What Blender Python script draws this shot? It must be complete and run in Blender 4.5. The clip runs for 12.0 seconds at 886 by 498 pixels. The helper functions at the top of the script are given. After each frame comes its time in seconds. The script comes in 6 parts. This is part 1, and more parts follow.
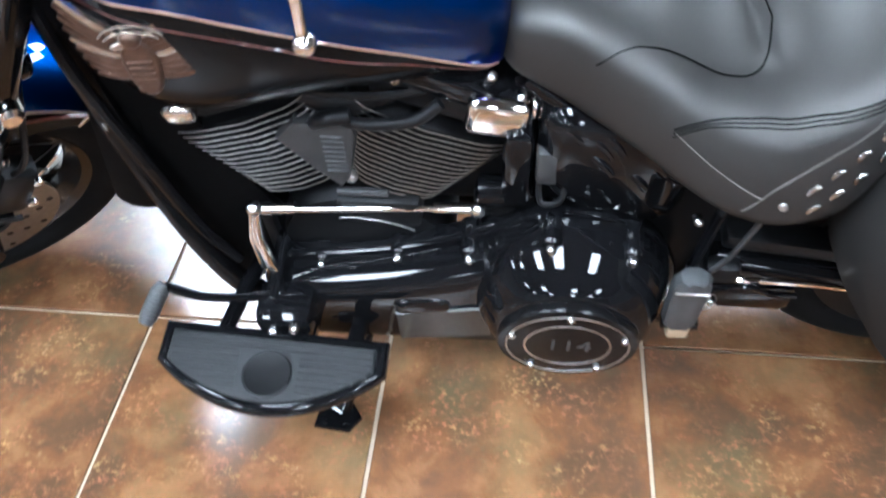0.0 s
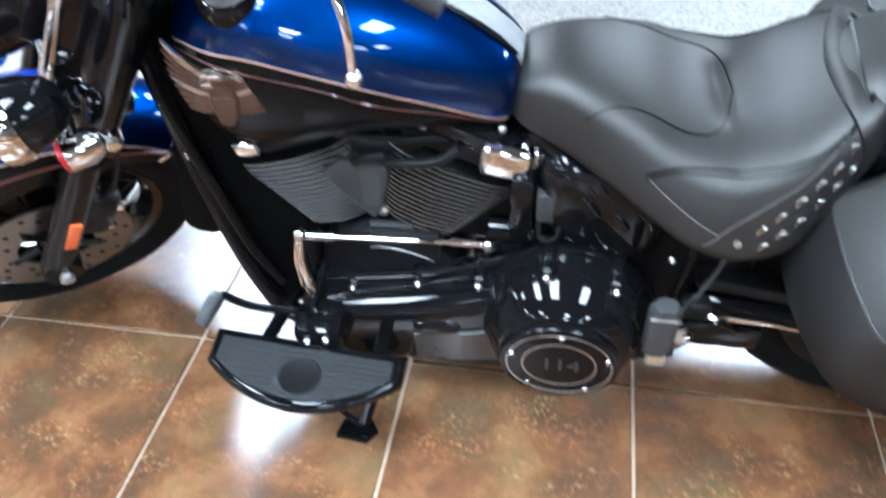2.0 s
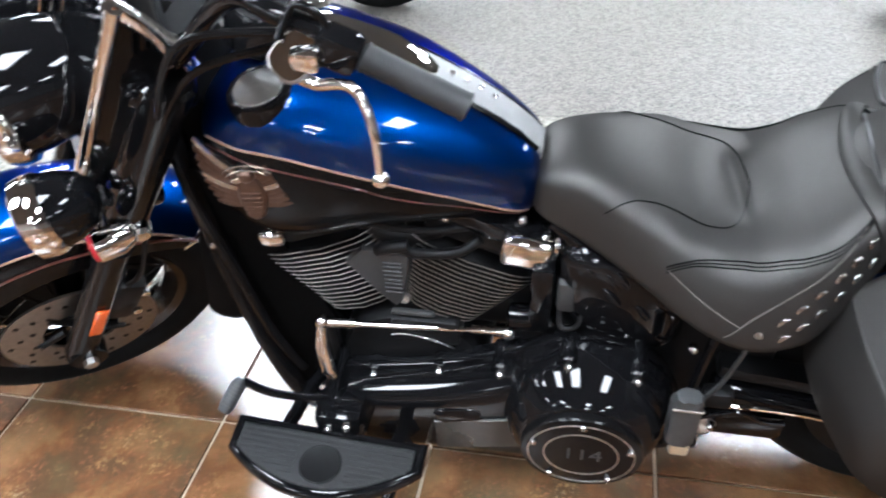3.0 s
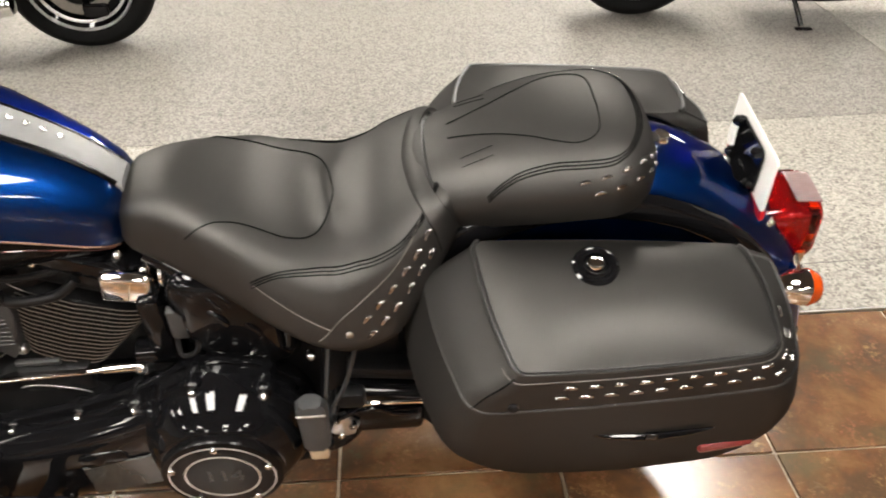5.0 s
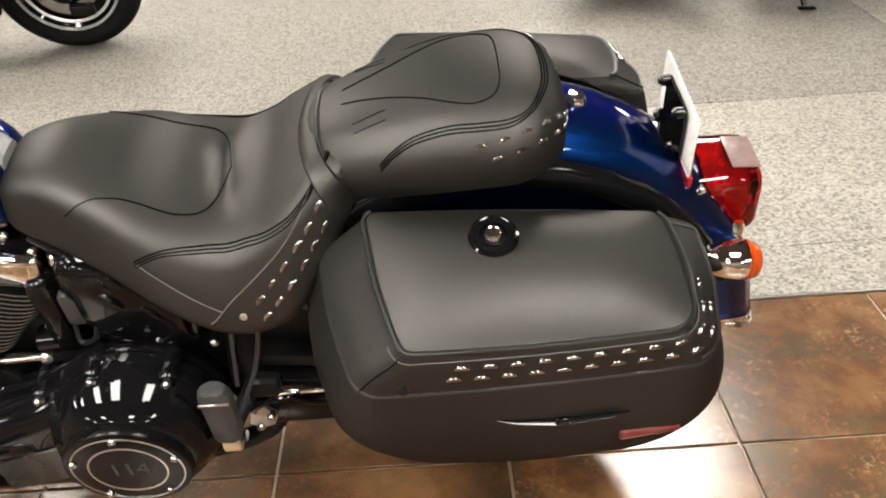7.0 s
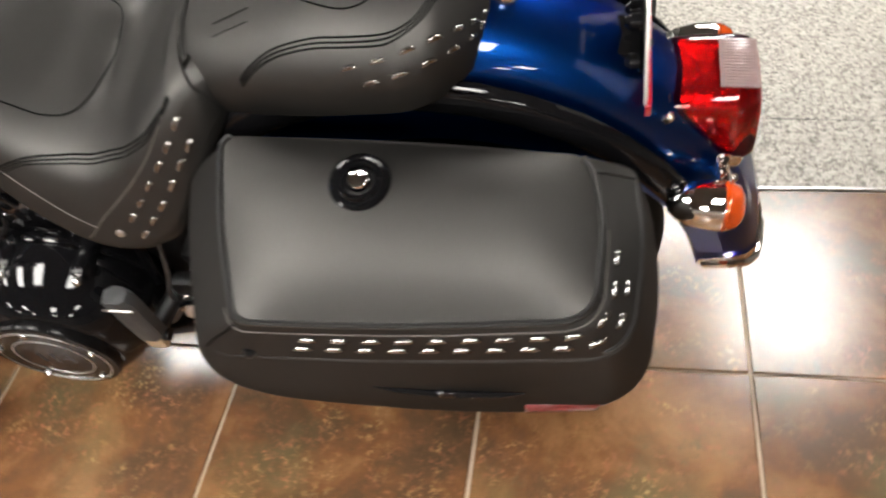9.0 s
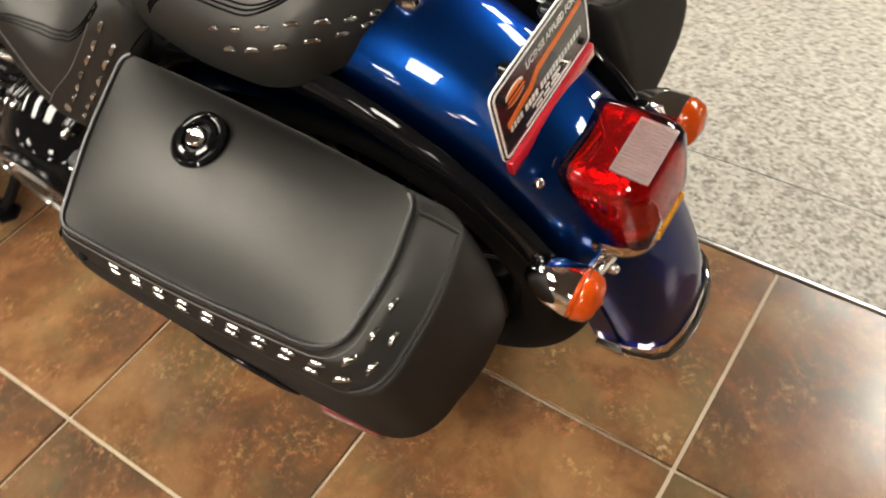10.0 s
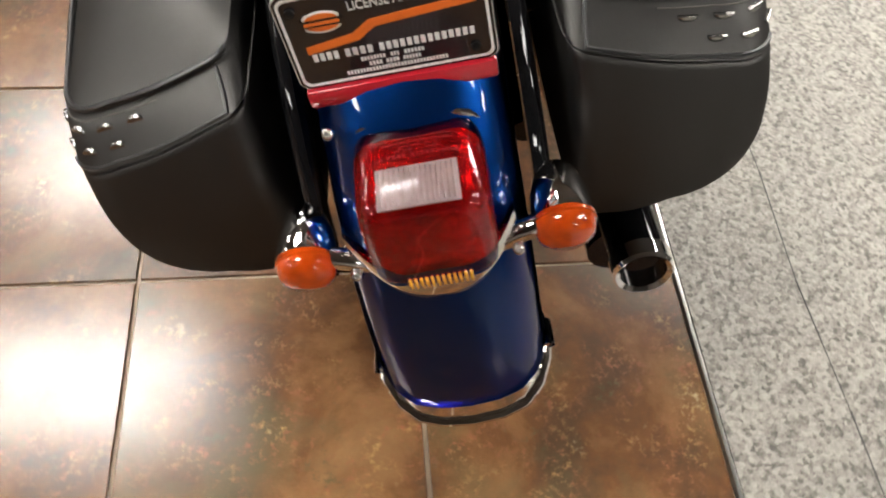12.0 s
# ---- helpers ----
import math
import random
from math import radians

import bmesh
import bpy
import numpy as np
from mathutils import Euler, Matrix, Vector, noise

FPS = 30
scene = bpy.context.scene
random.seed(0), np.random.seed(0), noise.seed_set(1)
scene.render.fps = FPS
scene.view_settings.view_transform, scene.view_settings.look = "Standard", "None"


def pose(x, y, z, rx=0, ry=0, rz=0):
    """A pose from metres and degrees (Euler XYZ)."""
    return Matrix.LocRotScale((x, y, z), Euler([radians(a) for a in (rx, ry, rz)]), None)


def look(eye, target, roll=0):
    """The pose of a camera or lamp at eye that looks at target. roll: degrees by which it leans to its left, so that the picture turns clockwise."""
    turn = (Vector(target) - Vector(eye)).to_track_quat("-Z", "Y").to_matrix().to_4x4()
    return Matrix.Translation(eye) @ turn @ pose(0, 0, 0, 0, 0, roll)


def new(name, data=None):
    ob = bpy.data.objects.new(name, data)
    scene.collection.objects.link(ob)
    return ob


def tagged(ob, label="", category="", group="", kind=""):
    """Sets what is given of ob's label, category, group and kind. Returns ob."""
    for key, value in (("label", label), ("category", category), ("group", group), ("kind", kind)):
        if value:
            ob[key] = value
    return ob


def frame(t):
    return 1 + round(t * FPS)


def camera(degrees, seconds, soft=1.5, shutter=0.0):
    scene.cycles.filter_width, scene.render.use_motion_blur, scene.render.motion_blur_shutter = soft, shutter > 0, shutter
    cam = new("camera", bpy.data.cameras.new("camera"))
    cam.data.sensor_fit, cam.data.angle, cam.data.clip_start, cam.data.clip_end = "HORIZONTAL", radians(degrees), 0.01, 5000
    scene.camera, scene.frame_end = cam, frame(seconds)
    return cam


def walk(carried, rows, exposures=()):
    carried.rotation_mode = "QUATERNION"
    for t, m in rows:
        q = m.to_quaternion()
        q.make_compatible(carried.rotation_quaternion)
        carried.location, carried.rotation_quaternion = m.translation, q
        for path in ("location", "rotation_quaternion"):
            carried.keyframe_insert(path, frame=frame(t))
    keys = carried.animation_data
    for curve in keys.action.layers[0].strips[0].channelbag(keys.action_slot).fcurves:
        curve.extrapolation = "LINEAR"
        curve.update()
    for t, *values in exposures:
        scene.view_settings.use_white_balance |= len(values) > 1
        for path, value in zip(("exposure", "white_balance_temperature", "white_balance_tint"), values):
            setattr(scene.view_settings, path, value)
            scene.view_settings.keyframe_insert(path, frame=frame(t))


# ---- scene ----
cam = camera(54.8, 12.0, soft=1.9, shutter=0.5)
PATH = [
    (0, (-1.149, -1.444, 1.239), (-1.32, -0.055, -0.189), -2.0),
    (0.5, (-1.122, -1.608, 1.218), (-1.27, -0.168, -0.163), 0.8),
    (1, (-1.083, -1.679, 1.212), (-1.21, -0.202, -0.13), 1.0),
    (1.5, (-1.07, -1.679, 1.227), (-1.247, -0.229, -0.139), -0.5),
    (2, (-1.092, -1.67, 1.305), (-1.355, -0.137, 0.048), -0.6),
    (2.5, (-1.134, -1.673, 1.335), (-1.489, -0.086, 0.171), -0.2),
    (3, (-1.103, -1.667, 1.338), (-1.415, -0.042, 0.213), -1.2),
    (3.5, (-1.028, -1.67, 1.352), (-1.133, -0.002, 0.254), -1.5),
    (3.7, (-1.01, -1.681, 1.358), (-1.053, -0.006, 0.266), -1.7),
    (5.3, (-0.704, -1.676, 1.346), (-0.609, -0.005, 0.251), -1.2),
    (5.5, (-0.679, -1.663, 1.338), (-0.586, 0.009, 0.245), -1.4),
    (6, (-0.626, -1.647, 1.323), (-0.562, 0.033, 0.239), -2.1),
    (6.5, (-0.586, -1.639, 1.296), (-0.552, 0.042, 0.212), -2.9),
    (7, (-0.564, -1.639, 1.263), (-0.557, 0.041, 0.178), -3.7),
    (7.2, (-0.558, -1.64, 1.254), (-0.561, 0.037, 0.163), -3.9),
    (8.8, (-0.322, -1.4, 1.281), (-0.638, 0.056, -0.053), -10.2),
    (9, (-0.244, -1.344, 1.265), (-0.624, -0.019, -0.184), -10.3),
    (9.5, (-0.03, -1.233, 1.249), (-0.592, 0.033, -0.193), -5.1),
    (10, (0.119, -1.104, 1.266), (-0.703, -0.097, -0.254), -6.8),
    (10.5, (0.168, -0.922, 1.262), (-0.779, -0.067, -0.278), -3.3),
    (11, (0.201, -0.788, 1.233), (-0.786, -0.177, -0.396), -0.5),
    (11.5, (0.333, -0.662, 1.233), (-0.772, -0.299, -0.393), 3.4),
    (12, (0.352, -0.549, 1.225), (-0.782, -0.349, -0.41), 6.0),
]
EXPOSURE = [(0.0, -0.07, 5050, 5), (0.45, -0.09, 5500, 8), (1.6, -0.09, 5600, 8), (2.0, -0.08, 4900, 3), (2.4, -0.47, 5250, 8), (3.7, -0.45, 5600, 8), (5.3, -0.66, 6800, 10), (7.2, -0.66, 6800, 10), (9.0, -0.82, 6500, 10), (9.5, -0.84, 6850, 8), (10.0, -0.88, 7050, 8), (12.0, -1.02, 6500, 10)]
walk(cam, [(t, look(eye, target, roll)) for t, eye, target, roll in PATH], EXPOSURE)

# ---- world, lamps ----
world = bpy.data.worlds.new("world")
scene.world = world
world.use_nodes = True
world.node_tree.nodes["Background"].inputs[0].default_value = (1.0, 0.98, 0.95, 1)
world.node_tree.nodes["Background"].inputs[1].default_value = 0.03
LAMP = 83.0          # radiance of the ceiling panels
CEIL = 3.2           # height of the ceiling


# ---- materials ----
def material(name, colour, rough=0.5, metal=0.0, coat=0.0, spec=0.5, vary=0.0, scale=30.0, bump=0.0, bump_scale=200.0, emit=0.0, trans=0.0, rough_vary=0.0):
    m = bpy.data.materials.new(name)
    m.use_nodes = True
    nt = m.node_tree
    b = nt.nodes["Principled BSDF"]
    b.inputs["Base Color"].default_value = (*colour, 1)
    b.inputs["Roughness"].default_value = rough
    b.inputs["Metallic"].default_value = metal
    b.inputs["Coat Weight"].default_value = coat
    b.inputs["Coat Roughness"].default_value = 0.03
    b.inputs["Specular IOR Level"].default_value = spec
    b.inputs["Transmission Weight"].default_value = trans
    if emit:
        b.inputs["Emission Color"].default_value = (*colour, 1)
        b.inputs["Emission Strength"].default_value = emit
    co = nt.nodes.new("ShaderNodeTexCoord")
    if vary or rough_vary:
        n = nt.nodes.new("ShaderNodeTexNoise")
        n.inputs["Scale"].default_value = scale
        n.inputs["Detail"].default_value = 6
        nt.links.new(co.outputs["Object"], n.inputs["Vector"])
        if vary:
            mix = nt.nodes.new("ShaderNodeMix")
            mix.data_type = "RGBA"
            mix.inputs[6].default_value = (*[c * (1 - vary) for c in colour], 1)
            mix.inputs[7].default_value = (*[min(1, c * (1 + vary)) for c in colour], 1)
            nt.links.new(n.outputs["Fac"], mix.inputs[0])
            nt.links.new(mix.outputs[2], b.inputs["Base Color"])
        if rough_vary:
            mr = nt.nodes.new("ShaderNodeMapRange")
            mr.inputs["To Min"].default_value = max(0.02, rough - rough_vary)
            mr.inputs["To Max"].default_value = rough + rough_vary
            nt.links.new(n.outputs["Fac"], mr.inputs["Value"])
            nt.links.new(mr.outputs["Result"], b.inputs["Roughness"])
    if bump:
        n2 = nt.nodes.new("ShaderNodeTexNoise")
        n2.inputs["Scale"].default_value = bump_scale
        n2.inputs["Detail"].default_value = 5
        nt.links.new(co.outputs["Object"], n2.inputs["Vector"])
        bp = nt.nodes.new("ShaderNodeBump")
        bp.inputs["Strength"].default_value = bump
        bp.inputs["Distance"].default_value = 0.002
        nt.links.new(n2.outputs["Fac"], bp.inputs["Height"])
        nt.links.new(bp.outputs["Normal"], b.inputs["Normal"])
    return m


def tile_material():
    m = bpy.data.materials.new("slate_tile")
    m.use_nodes = True
    nt = m.node_tree
    b = nt.nodes["Principled BSDF"]
    co = nt.nodes.new("ShaderNodeTexCoord")
    inf = nt.nodes.new("ShaderNodeObjectInfo")
    off = nt.nodes.new("ShaderNodeVectorMath")
    off.operation = "MULTIPLY_ADD"
    comb = nt.nodes.new("ShaderNodeCombineXYZ")
    for k in range(3):
        nt.links.new(inf.outputs["Random"], comb.inputs[k])
    off.inputs[1].default_value = (37.0, 53.0, 71.0)
    nt.links.new(comb.outputs[0], off.inputs[0])
    nt.links.new(co.outputs["Object"], off.inputs[2])

    def noise_at(scale, detail, rough=0.6, warp=0.0):
        n = nt.nodes.new("ShaderNodeTexNoise")
        n.inputs["Scale"].default_value = scale
        n.inputs["Detail"].default_value = detail
        n.inputs["Roughness"].default_value = rough
        n.inputs["Distortion"].default_value = warp
        nt.links.new(off.outputs[0], n.inputs["Vector"])
        return n

    big = noise_at(6.0, 7, 0.62, 0.25)
    ramp = nt.nodes.new("ShaderNodeValToRGB")
    els = ramp.color_ramp.elements
    els[0].position, els[0].color = 0.28, (0.066, 0.039, 0.022, 1)
    els[1].position, els[1].color = 0.74, (0.245, 0.138, 0.062, 1)
    for p, c in ((0.42, (0.095, 0.050, 0.026, 1)), (0.50, (0.138, 0.062, 0.027, 1)), (0.58, (0.188, 0.094, 0.040, 1))):
        e = els.new(p)
        e.color = c
    nt.links.new(big.outputs["Fac"], ramp.inputs[0])
    # speckles of ochre, rose and grey green
    fine = noise_at(80.0, 6, 0.72)
    patch = noise_at(11.0, 5, 0.62, 0.4)
    mul = nt.nodes.new("ShaderNodeMath")
    mul.operation = "MULTIPLY"
    r1 = nt.nodes.new("ShaderNodeMapRange")
    r1.inputs["From Min"].default_value, r1.inputs["From Max"].default_value = 0.50, 0.64
    r2 = nt.nodes.new("ShaderNodeMapRange")
    r2.inputs["From Min"].default_value, r2.inputs["From Max"].default_value = 0.42, 0.64
    nt.links.new(fine.outputs["Fac"], r1.inputs["Value"])
    nt.links.new(patch.outputs["Fac"], r2.inputs["Value"])
    nt.links.new(r1.outputs[0], mul.inputs[0])
    nt.links.new(r2.outputs[0], mul.inputs[1])
    tone = noise_at(13.0, 4)
    speck = nt.nodes.new("ShaderNodeValToRGB")
    e2 = speck.color_ramp.elements
    e2[0].position, e2[0].color = 0.36, (0.085, 0.075, 0.038, 1)
    e2[1].position, e2[1].color = 0.62, (0.36, 0.225, 0.088, 1)
    for p, c in ((0.5, (0.27, 0.10, 0.052, 1)), (0.72, (0.40, 0.31, 0.19, 1))):
        e3 = e2.new(p)
        e3.color = c
    nt.links.new(tone.outputs["Fac"], speck.inputs[0])
    mix = nt.nodes.new("ShaderNodeMix")
    mix.data_type = "RGBA"
    nt.links.new(mul.outputs[0], mix.inputs[0])
    # soft olive clouds
    cloud = noise_at(5.0, 5, 0.62, 0.2)
    r3 = nt.nodes.new("ShaderNodeMapRange")
    r3.inputs["From Min"].default_value, r3.inputs["From Max"].default_value = 0.50, 0.68
    r3.inputs["To Max"].default_value = 0.75
    nt.links.new(cloud.outputs["Fac"], r3.inputs["Value"])
    olive = nt.nodes.new("ShaderNodeMix")
    olive.data_type = "RGBA"
    olive.inputs[7].default_value = (0.098, 0.078, 0.038, 1)
    nt.links.new(r3.outputs[0], olive.inputs[0])
    nt.links.new(ramp.outputs[0], olive.inputs[6])
    nt.links.new(olive.outputs[2], mix.inputs[6])
    nt.links.new(speck.outputs[0], mix.inputs[7])
    # tile to tile tone
    hsv = nt.nodes.new("ShaderNodeHueSaturation")
    vr = nt.nodes.new("ShaderNodeMapRange")
    vr.inputs["To Min"].default_value, vr.inputs["To Max"].default_value = 0.82, 1.15
    nt.links.new(inf.outputs["Random"], vr.inputs["Value"])
    nt.links.new(vr.outputs[0], hsv.inputs["Value"])
    nt.links.new(mix.outputs[2], hsv.inputs["Color"])
    nt.links.new(hsv.outputs[0], b.inputs["Base Color"])
    rr = nt.nodes.new("ShaderNodeMapRange")
    rr.inputs["To Min"].default_value, rr.inputs["To Max"].default_value = 0.13, 0.30
    nt.links.new(patch.outputs["Fac"], rr.inputs["Value"])
    nt.links.new(rr.outputs[0], b.inputs["Roughness"])
    b.inputs["Specular IOR Level"].default_value = 0.55
    bp = nt.nodes.new("ShaderNodeBump")
    bp.inputs["Strength"].default_value = 0.05
    bp.inputs["Distance"].default_value = 0.004
    nt.links.new(big.outputs["Fac"], bp.inputs["Height"])
    nt.links.new(bp.outputs["Normal"], b.inputs["Normal"])
    return m


def carpet_material(name, dark, light, scale):
    m = bpy.data.materials.new(name)
    m.use_nodes = True
    nt = m.node_tree
    b = nt.nodes["Principled BSDF"]
    co = nt.nodes.new("ShaderNodeTexCoord")
    n = nt.nodes.new("ShaderNodeTexNoise")
    n.inputs["Scale"].default_value = scale
    n.inputs["Detail"].default_value = 3
    n.inputs["Roughness"].default_value = 0.6
    nt.links.new(co.outputs["Object"], n.inputs["Vector"])
    v = nt.nodes.new("ShaderNodeTexVoronoi")
    v.inputs["Scale"].default_value = scale * 1.15
    nt.links.new(co.outputs["Object"], v.inputs["Vector"])
    add = nt.nodes.new("ShaderNodeMath")
    add.operation = "MULTIPLY_ADD"
    add.inputs[1].default_value = 0.45
    sep = nt.nodes.new("ShaderNodeSeparateColor")
    nt.links.new(v.outputs["Color"], sep.inputs[0])
    nt.links.new(sep.outputs[0], add.inputs[0])
    nt.links.new(n.outputs["Fac"], add.inputs[2])
    ramp = nt.nodes.new("ShaderNodeValToRGB")
    els = ramp.color_ramp.elements
    els[0].position, els[0].color = 0.42, (*dark, 1)
    els[1].position, els[1].color = 1.0, (*light, 1)
    e = els.new(0.70)
    e.color = (*[(a * 0.45 + c * 0.55) for a, c in zip(dark, light)], 1)
    nt.links.new(add.outputs[0], ramp.inputs[0])
    big = nt.nodes.new("ShaderNodeTexNoise")
    big.inputs["Scale"].default_value = 1.6
    big.inputs["Detail"].default_value = 4
    nt.links.new(co.outputs["Object"], big.inputs["Vector"])
    hsv = nt.nodes.new("ShaderNodeHueSaturation")
    vr = nt.nodes.new("ShaderNodeMapRange")
    vr.inputs["To Min"].default_value, vr.inputs["To Max"].default_value = 0.84, 1.14
    nt.links.new(big.outputs["Fac"], vr.inputs["Value"])
    nt.links.new(vr.outputs[0], hsv.inputs["Value"])
    nt.links.new(ramp.outputs[0], hsv.inputs["Color"])
    nt.links.new(hsv.outputs[0], b.inputs["Base Color"])
    b.inputs["Roughness"].default_value = 0.48
    b.inputs["Specular IOR Level"].default_value = 0.45
    bp = nt.nodes.new("ShaderNodeBump")
    bp.inputs["Strength"].default_value = 0.6
    bp.inputs["Distance"].default_value = 0.003
    nt.links.new(add.outputs[0], bp.inputs["Height"])
    nt.links.new(bp.outputs["Normal"], b.inputs["Normal"])
    return m


TILE = tile_material()
GROUT = material("grout", (0.46, 0.37, 0.27), 0.8, vary=0.25, scale=25, bump=0.3)
CARPET_LIGHT = carpet_material("light_aggregate", (0.112, 0.102, 0.088), (0.395, 0.364, 0.318), 105.0)
CARPET_GREY = carpet_material("grey_aggregate", (0.060, 0.055, 0.049), (0.272, 0.250, 0.223), 110.0)
PLASTER = material("plaster", (0.32, 0.30, 0.28), 0.8, vary=0.05, scale=3, bump=0.1)
CEILING = material("ceiling_paint", (0.12, 0.115, 0.11), 0.9, vary=0.06, scale=8, bump=0.2)
PANEL = material("lamp_diffuser", (1.0, 0.97, 0.92), 0.5, emit=LAMP)
LAMP_FRAME = material("lamp_frame", (0.8, 0.8, 0.8), 0.4)
BLUE = material("blue_metallic_paint", (0.0010, 0.024, 0.128), 0.36, metal=0.97, coat=1.0, vary=0.18, scale=900)
BLUE.node_tree.nodes["Principled BSDF"].inputs["Coat IOR"].default_value = 1.38
BLUE.node_tree.nodes["Principled BSDF"].inputs["Specular Tint"].default_value = (0.02, 0.10, 0.36, 1)
BLACK = material("gloss_black_paint", (0.004, 0.004, 0.0045), 0.055, spec=0.27, rough_vary=0.025, scale=14)
BLACK_FINE = material("black_fine_paint", (0.0045, 0.0043, 0.0045), 0.20, spec=0.12, rough_vary=0.05, scale=30)
SATIN = material("satin_black_metal", (0.006, 0.006, 0.0064), 0.42, spec=0.20, vary=0.3, scale=60, bump=0.12, bump_scale=400)
PANEL_GREY = material("satin_grey_paint", (0.040, 0.040, 0.037), 0.24, spec=0.5, vary=0.15, scale=50)
# near-black and dull, for added filler blocks that make gaps read dark
FILLER_BLACK = material("matt_black_filler", (0.003, 0.003, 0.0031), 0.62, spec=0.04, vary=0.25, scale=50, bump=0.15, bump_scale=300)
DARKGREY = material("dark_grey_casting", (0.035, 0.035, 0.035), 0.45, spec=0.4, vary=0.2, scale=80, bump=0.2, bump_scale=500)
CHROME = material("chrome", (0.82, 0.80, 0.78), 0.06, metal=1.0, rough_vary=0.02, scale=40)
DARK_CHROME = material("dark_chrome", (0.10, 0.098, 0.095), 0.16, metal=1.0, vary=0.1, scale=40)
DISC = material("disc_steel", (0.34, 0.32, 0.29), 0.34, metal=1.0, vary=0.25, scale=90)
STEEL = material("brushed_steel", (0.55, 0.54, 0.52), 0.28, metal=1.0, vary=0.15, scale=90)
BOLT = material("bright_bolt", (0.72, 0.70, 0.68), 0.20, metal=1.0, vary=0.1, scale=200)
FIN_EDGE = material("machined_fin_edge", (0.31, 0.30, 0.28), 0.34, metal=1.0, vary=0.15, scale=60)
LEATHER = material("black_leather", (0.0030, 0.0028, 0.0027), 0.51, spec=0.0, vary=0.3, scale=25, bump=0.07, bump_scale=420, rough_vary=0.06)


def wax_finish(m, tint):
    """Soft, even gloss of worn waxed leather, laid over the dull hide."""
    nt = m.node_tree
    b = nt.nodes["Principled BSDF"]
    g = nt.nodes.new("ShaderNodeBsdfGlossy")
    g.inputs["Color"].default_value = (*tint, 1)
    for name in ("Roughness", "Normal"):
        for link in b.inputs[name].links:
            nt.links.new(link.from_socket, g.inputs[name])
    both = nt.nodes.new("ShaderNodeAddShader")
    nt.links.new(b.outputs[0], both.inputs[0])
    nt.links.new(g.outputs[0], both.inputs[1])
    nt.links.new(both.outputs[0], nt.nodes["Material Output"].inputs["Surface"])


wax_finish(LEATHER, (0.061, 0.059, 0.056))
WELT = material("leather_welt", (0.010, 0.0095, 0.009), 0.38, vary=0.2, scale=200)
SEAM = material("seam_groove", (0.003, 0.003, 0.003), 0.9, spec=0.05, vary=0.2, scale=200)
THREAD = material("grey_thread", (0.10, 0.09, 0.08), 0.7, vary=0.3, scale=500)
STUD = material("silver_lace", (0.35, 0.34, 0.33), 0.24, metal=1.0, vary=0.15, scale=120)
RUBBER = material("tyre_rubber", (0.007, 0.007, 0.007), 0.75, spec=0.08, vary=0.3, scale=60, bump=0.2, bump_scale=250)
PAD_RUBBER = material("board_rubber", (0.017, 0.0175, 0.018), 0.5, spec=0.4, vary=0.25, scale=60, bump=0.2, bump_scale=300)
GREY_RUBBER = material("grey_rubber", (0.036, 0.037, 0.038), 0.5, vary=0.25, scale=60, bump=0.2, bump_scale=300)
GRIP = material("grip_rubber", (0.018, 0.018, 0.0185), 0.5, spec=0.4, vary=0.25, scale=60, bump=0.2, bump_scale=300)
RED = material("red_lens", (0.80, 0.012, 0.022), 0.03, vary=0.1, scale=40, trans=1.0)
RED_INNER = material("lamp_reflector", (0.42, 0.07, 0.065), 0.22, metal=0.8, vary=0.6, scale=55, bump=1.0, bump_scale=70)
RED_FLAT = material("red_reflector", (0.42, 0.010, 0.022), 0.2, coat=1.0, vary=0.2, scale=300)
AMBER = material("amber_lens", (0.44, 0.050, 0.0035), 0.08, coat=0.8, spec=0.3, vary=0.5, scale=60)
YELLOW = material("yellow_lens", (0.75, 0.33, 0.03), 0.08, coat=0.8, vary=0.4, scale=80)
RED_DUSK = material("dusky_red_reflector", (0.15, 0.022, 0.024), 0.18, coat=0.8, vary=0.25, scale=200)
ORANGE = material("orange_reflector", (0.80, 0.13, 0.02), 0.25, coat=0.8, vary=0.1, scale=300)
CLEAR = material("clear_lens", (0.46, 0.34, 0.33), 0.12, vary=0.2, scale=80, trans=0.5)
PIN = material("tan_pinstripe", (0.30, 0.20, 0.145), 0.3, coat=1.0, vary=0.1)
PIN_RED = material("red_pinstripe", (0.09, 0.022, 0.016), 0.3, coat=1.0, vary=0.1)
BRONZE = material("aged_bronze", (0.11, 0.068, 0.05), 0.34, metal=0.8, vary=0.35, scale=120, bump=0.2, bump_scale=300)
SILVER = material("silver_relief", (0.40, 0.34, 0.29), 0.25, metal=0.9, vary=0.2, scale=160)
PLATE_BACK = material("white_plate", (0.82, 0.80, 0.76), 0.4, vary=0.04)
PLATE_BLACK = material("black_plate", (0.012, 0.012, 0.013), 0.25, coat=0.5, vary=0.1)
WHITE_INK = material("white_print", (0.78, 0.77, 0.74), 0.4, vary=0.05)
ORANGE_INK = material("orange_print", (0.80, 0.17, 0.02), 0.4, vary=0.05)
BRASS = material("pale_brass", (0.62, 0.52, 0.36), 0.35, metal=0.7, vary=0.15, scale=80)
STRAP = material("grey_leather_strap", (0.20, 0.20, 0.20), 0.42, vary=0.15, scale=50, bump=0.2, bump_scale=420)
RIM = material("polished_rim", (0.66, 0.66, 0.65), 0.34, metal=0.55, vary=0.08, scale=40)
MIRROR = material("mirror_glass", (0.88, 0.88, 0.86), 0.03, metal=1.0)


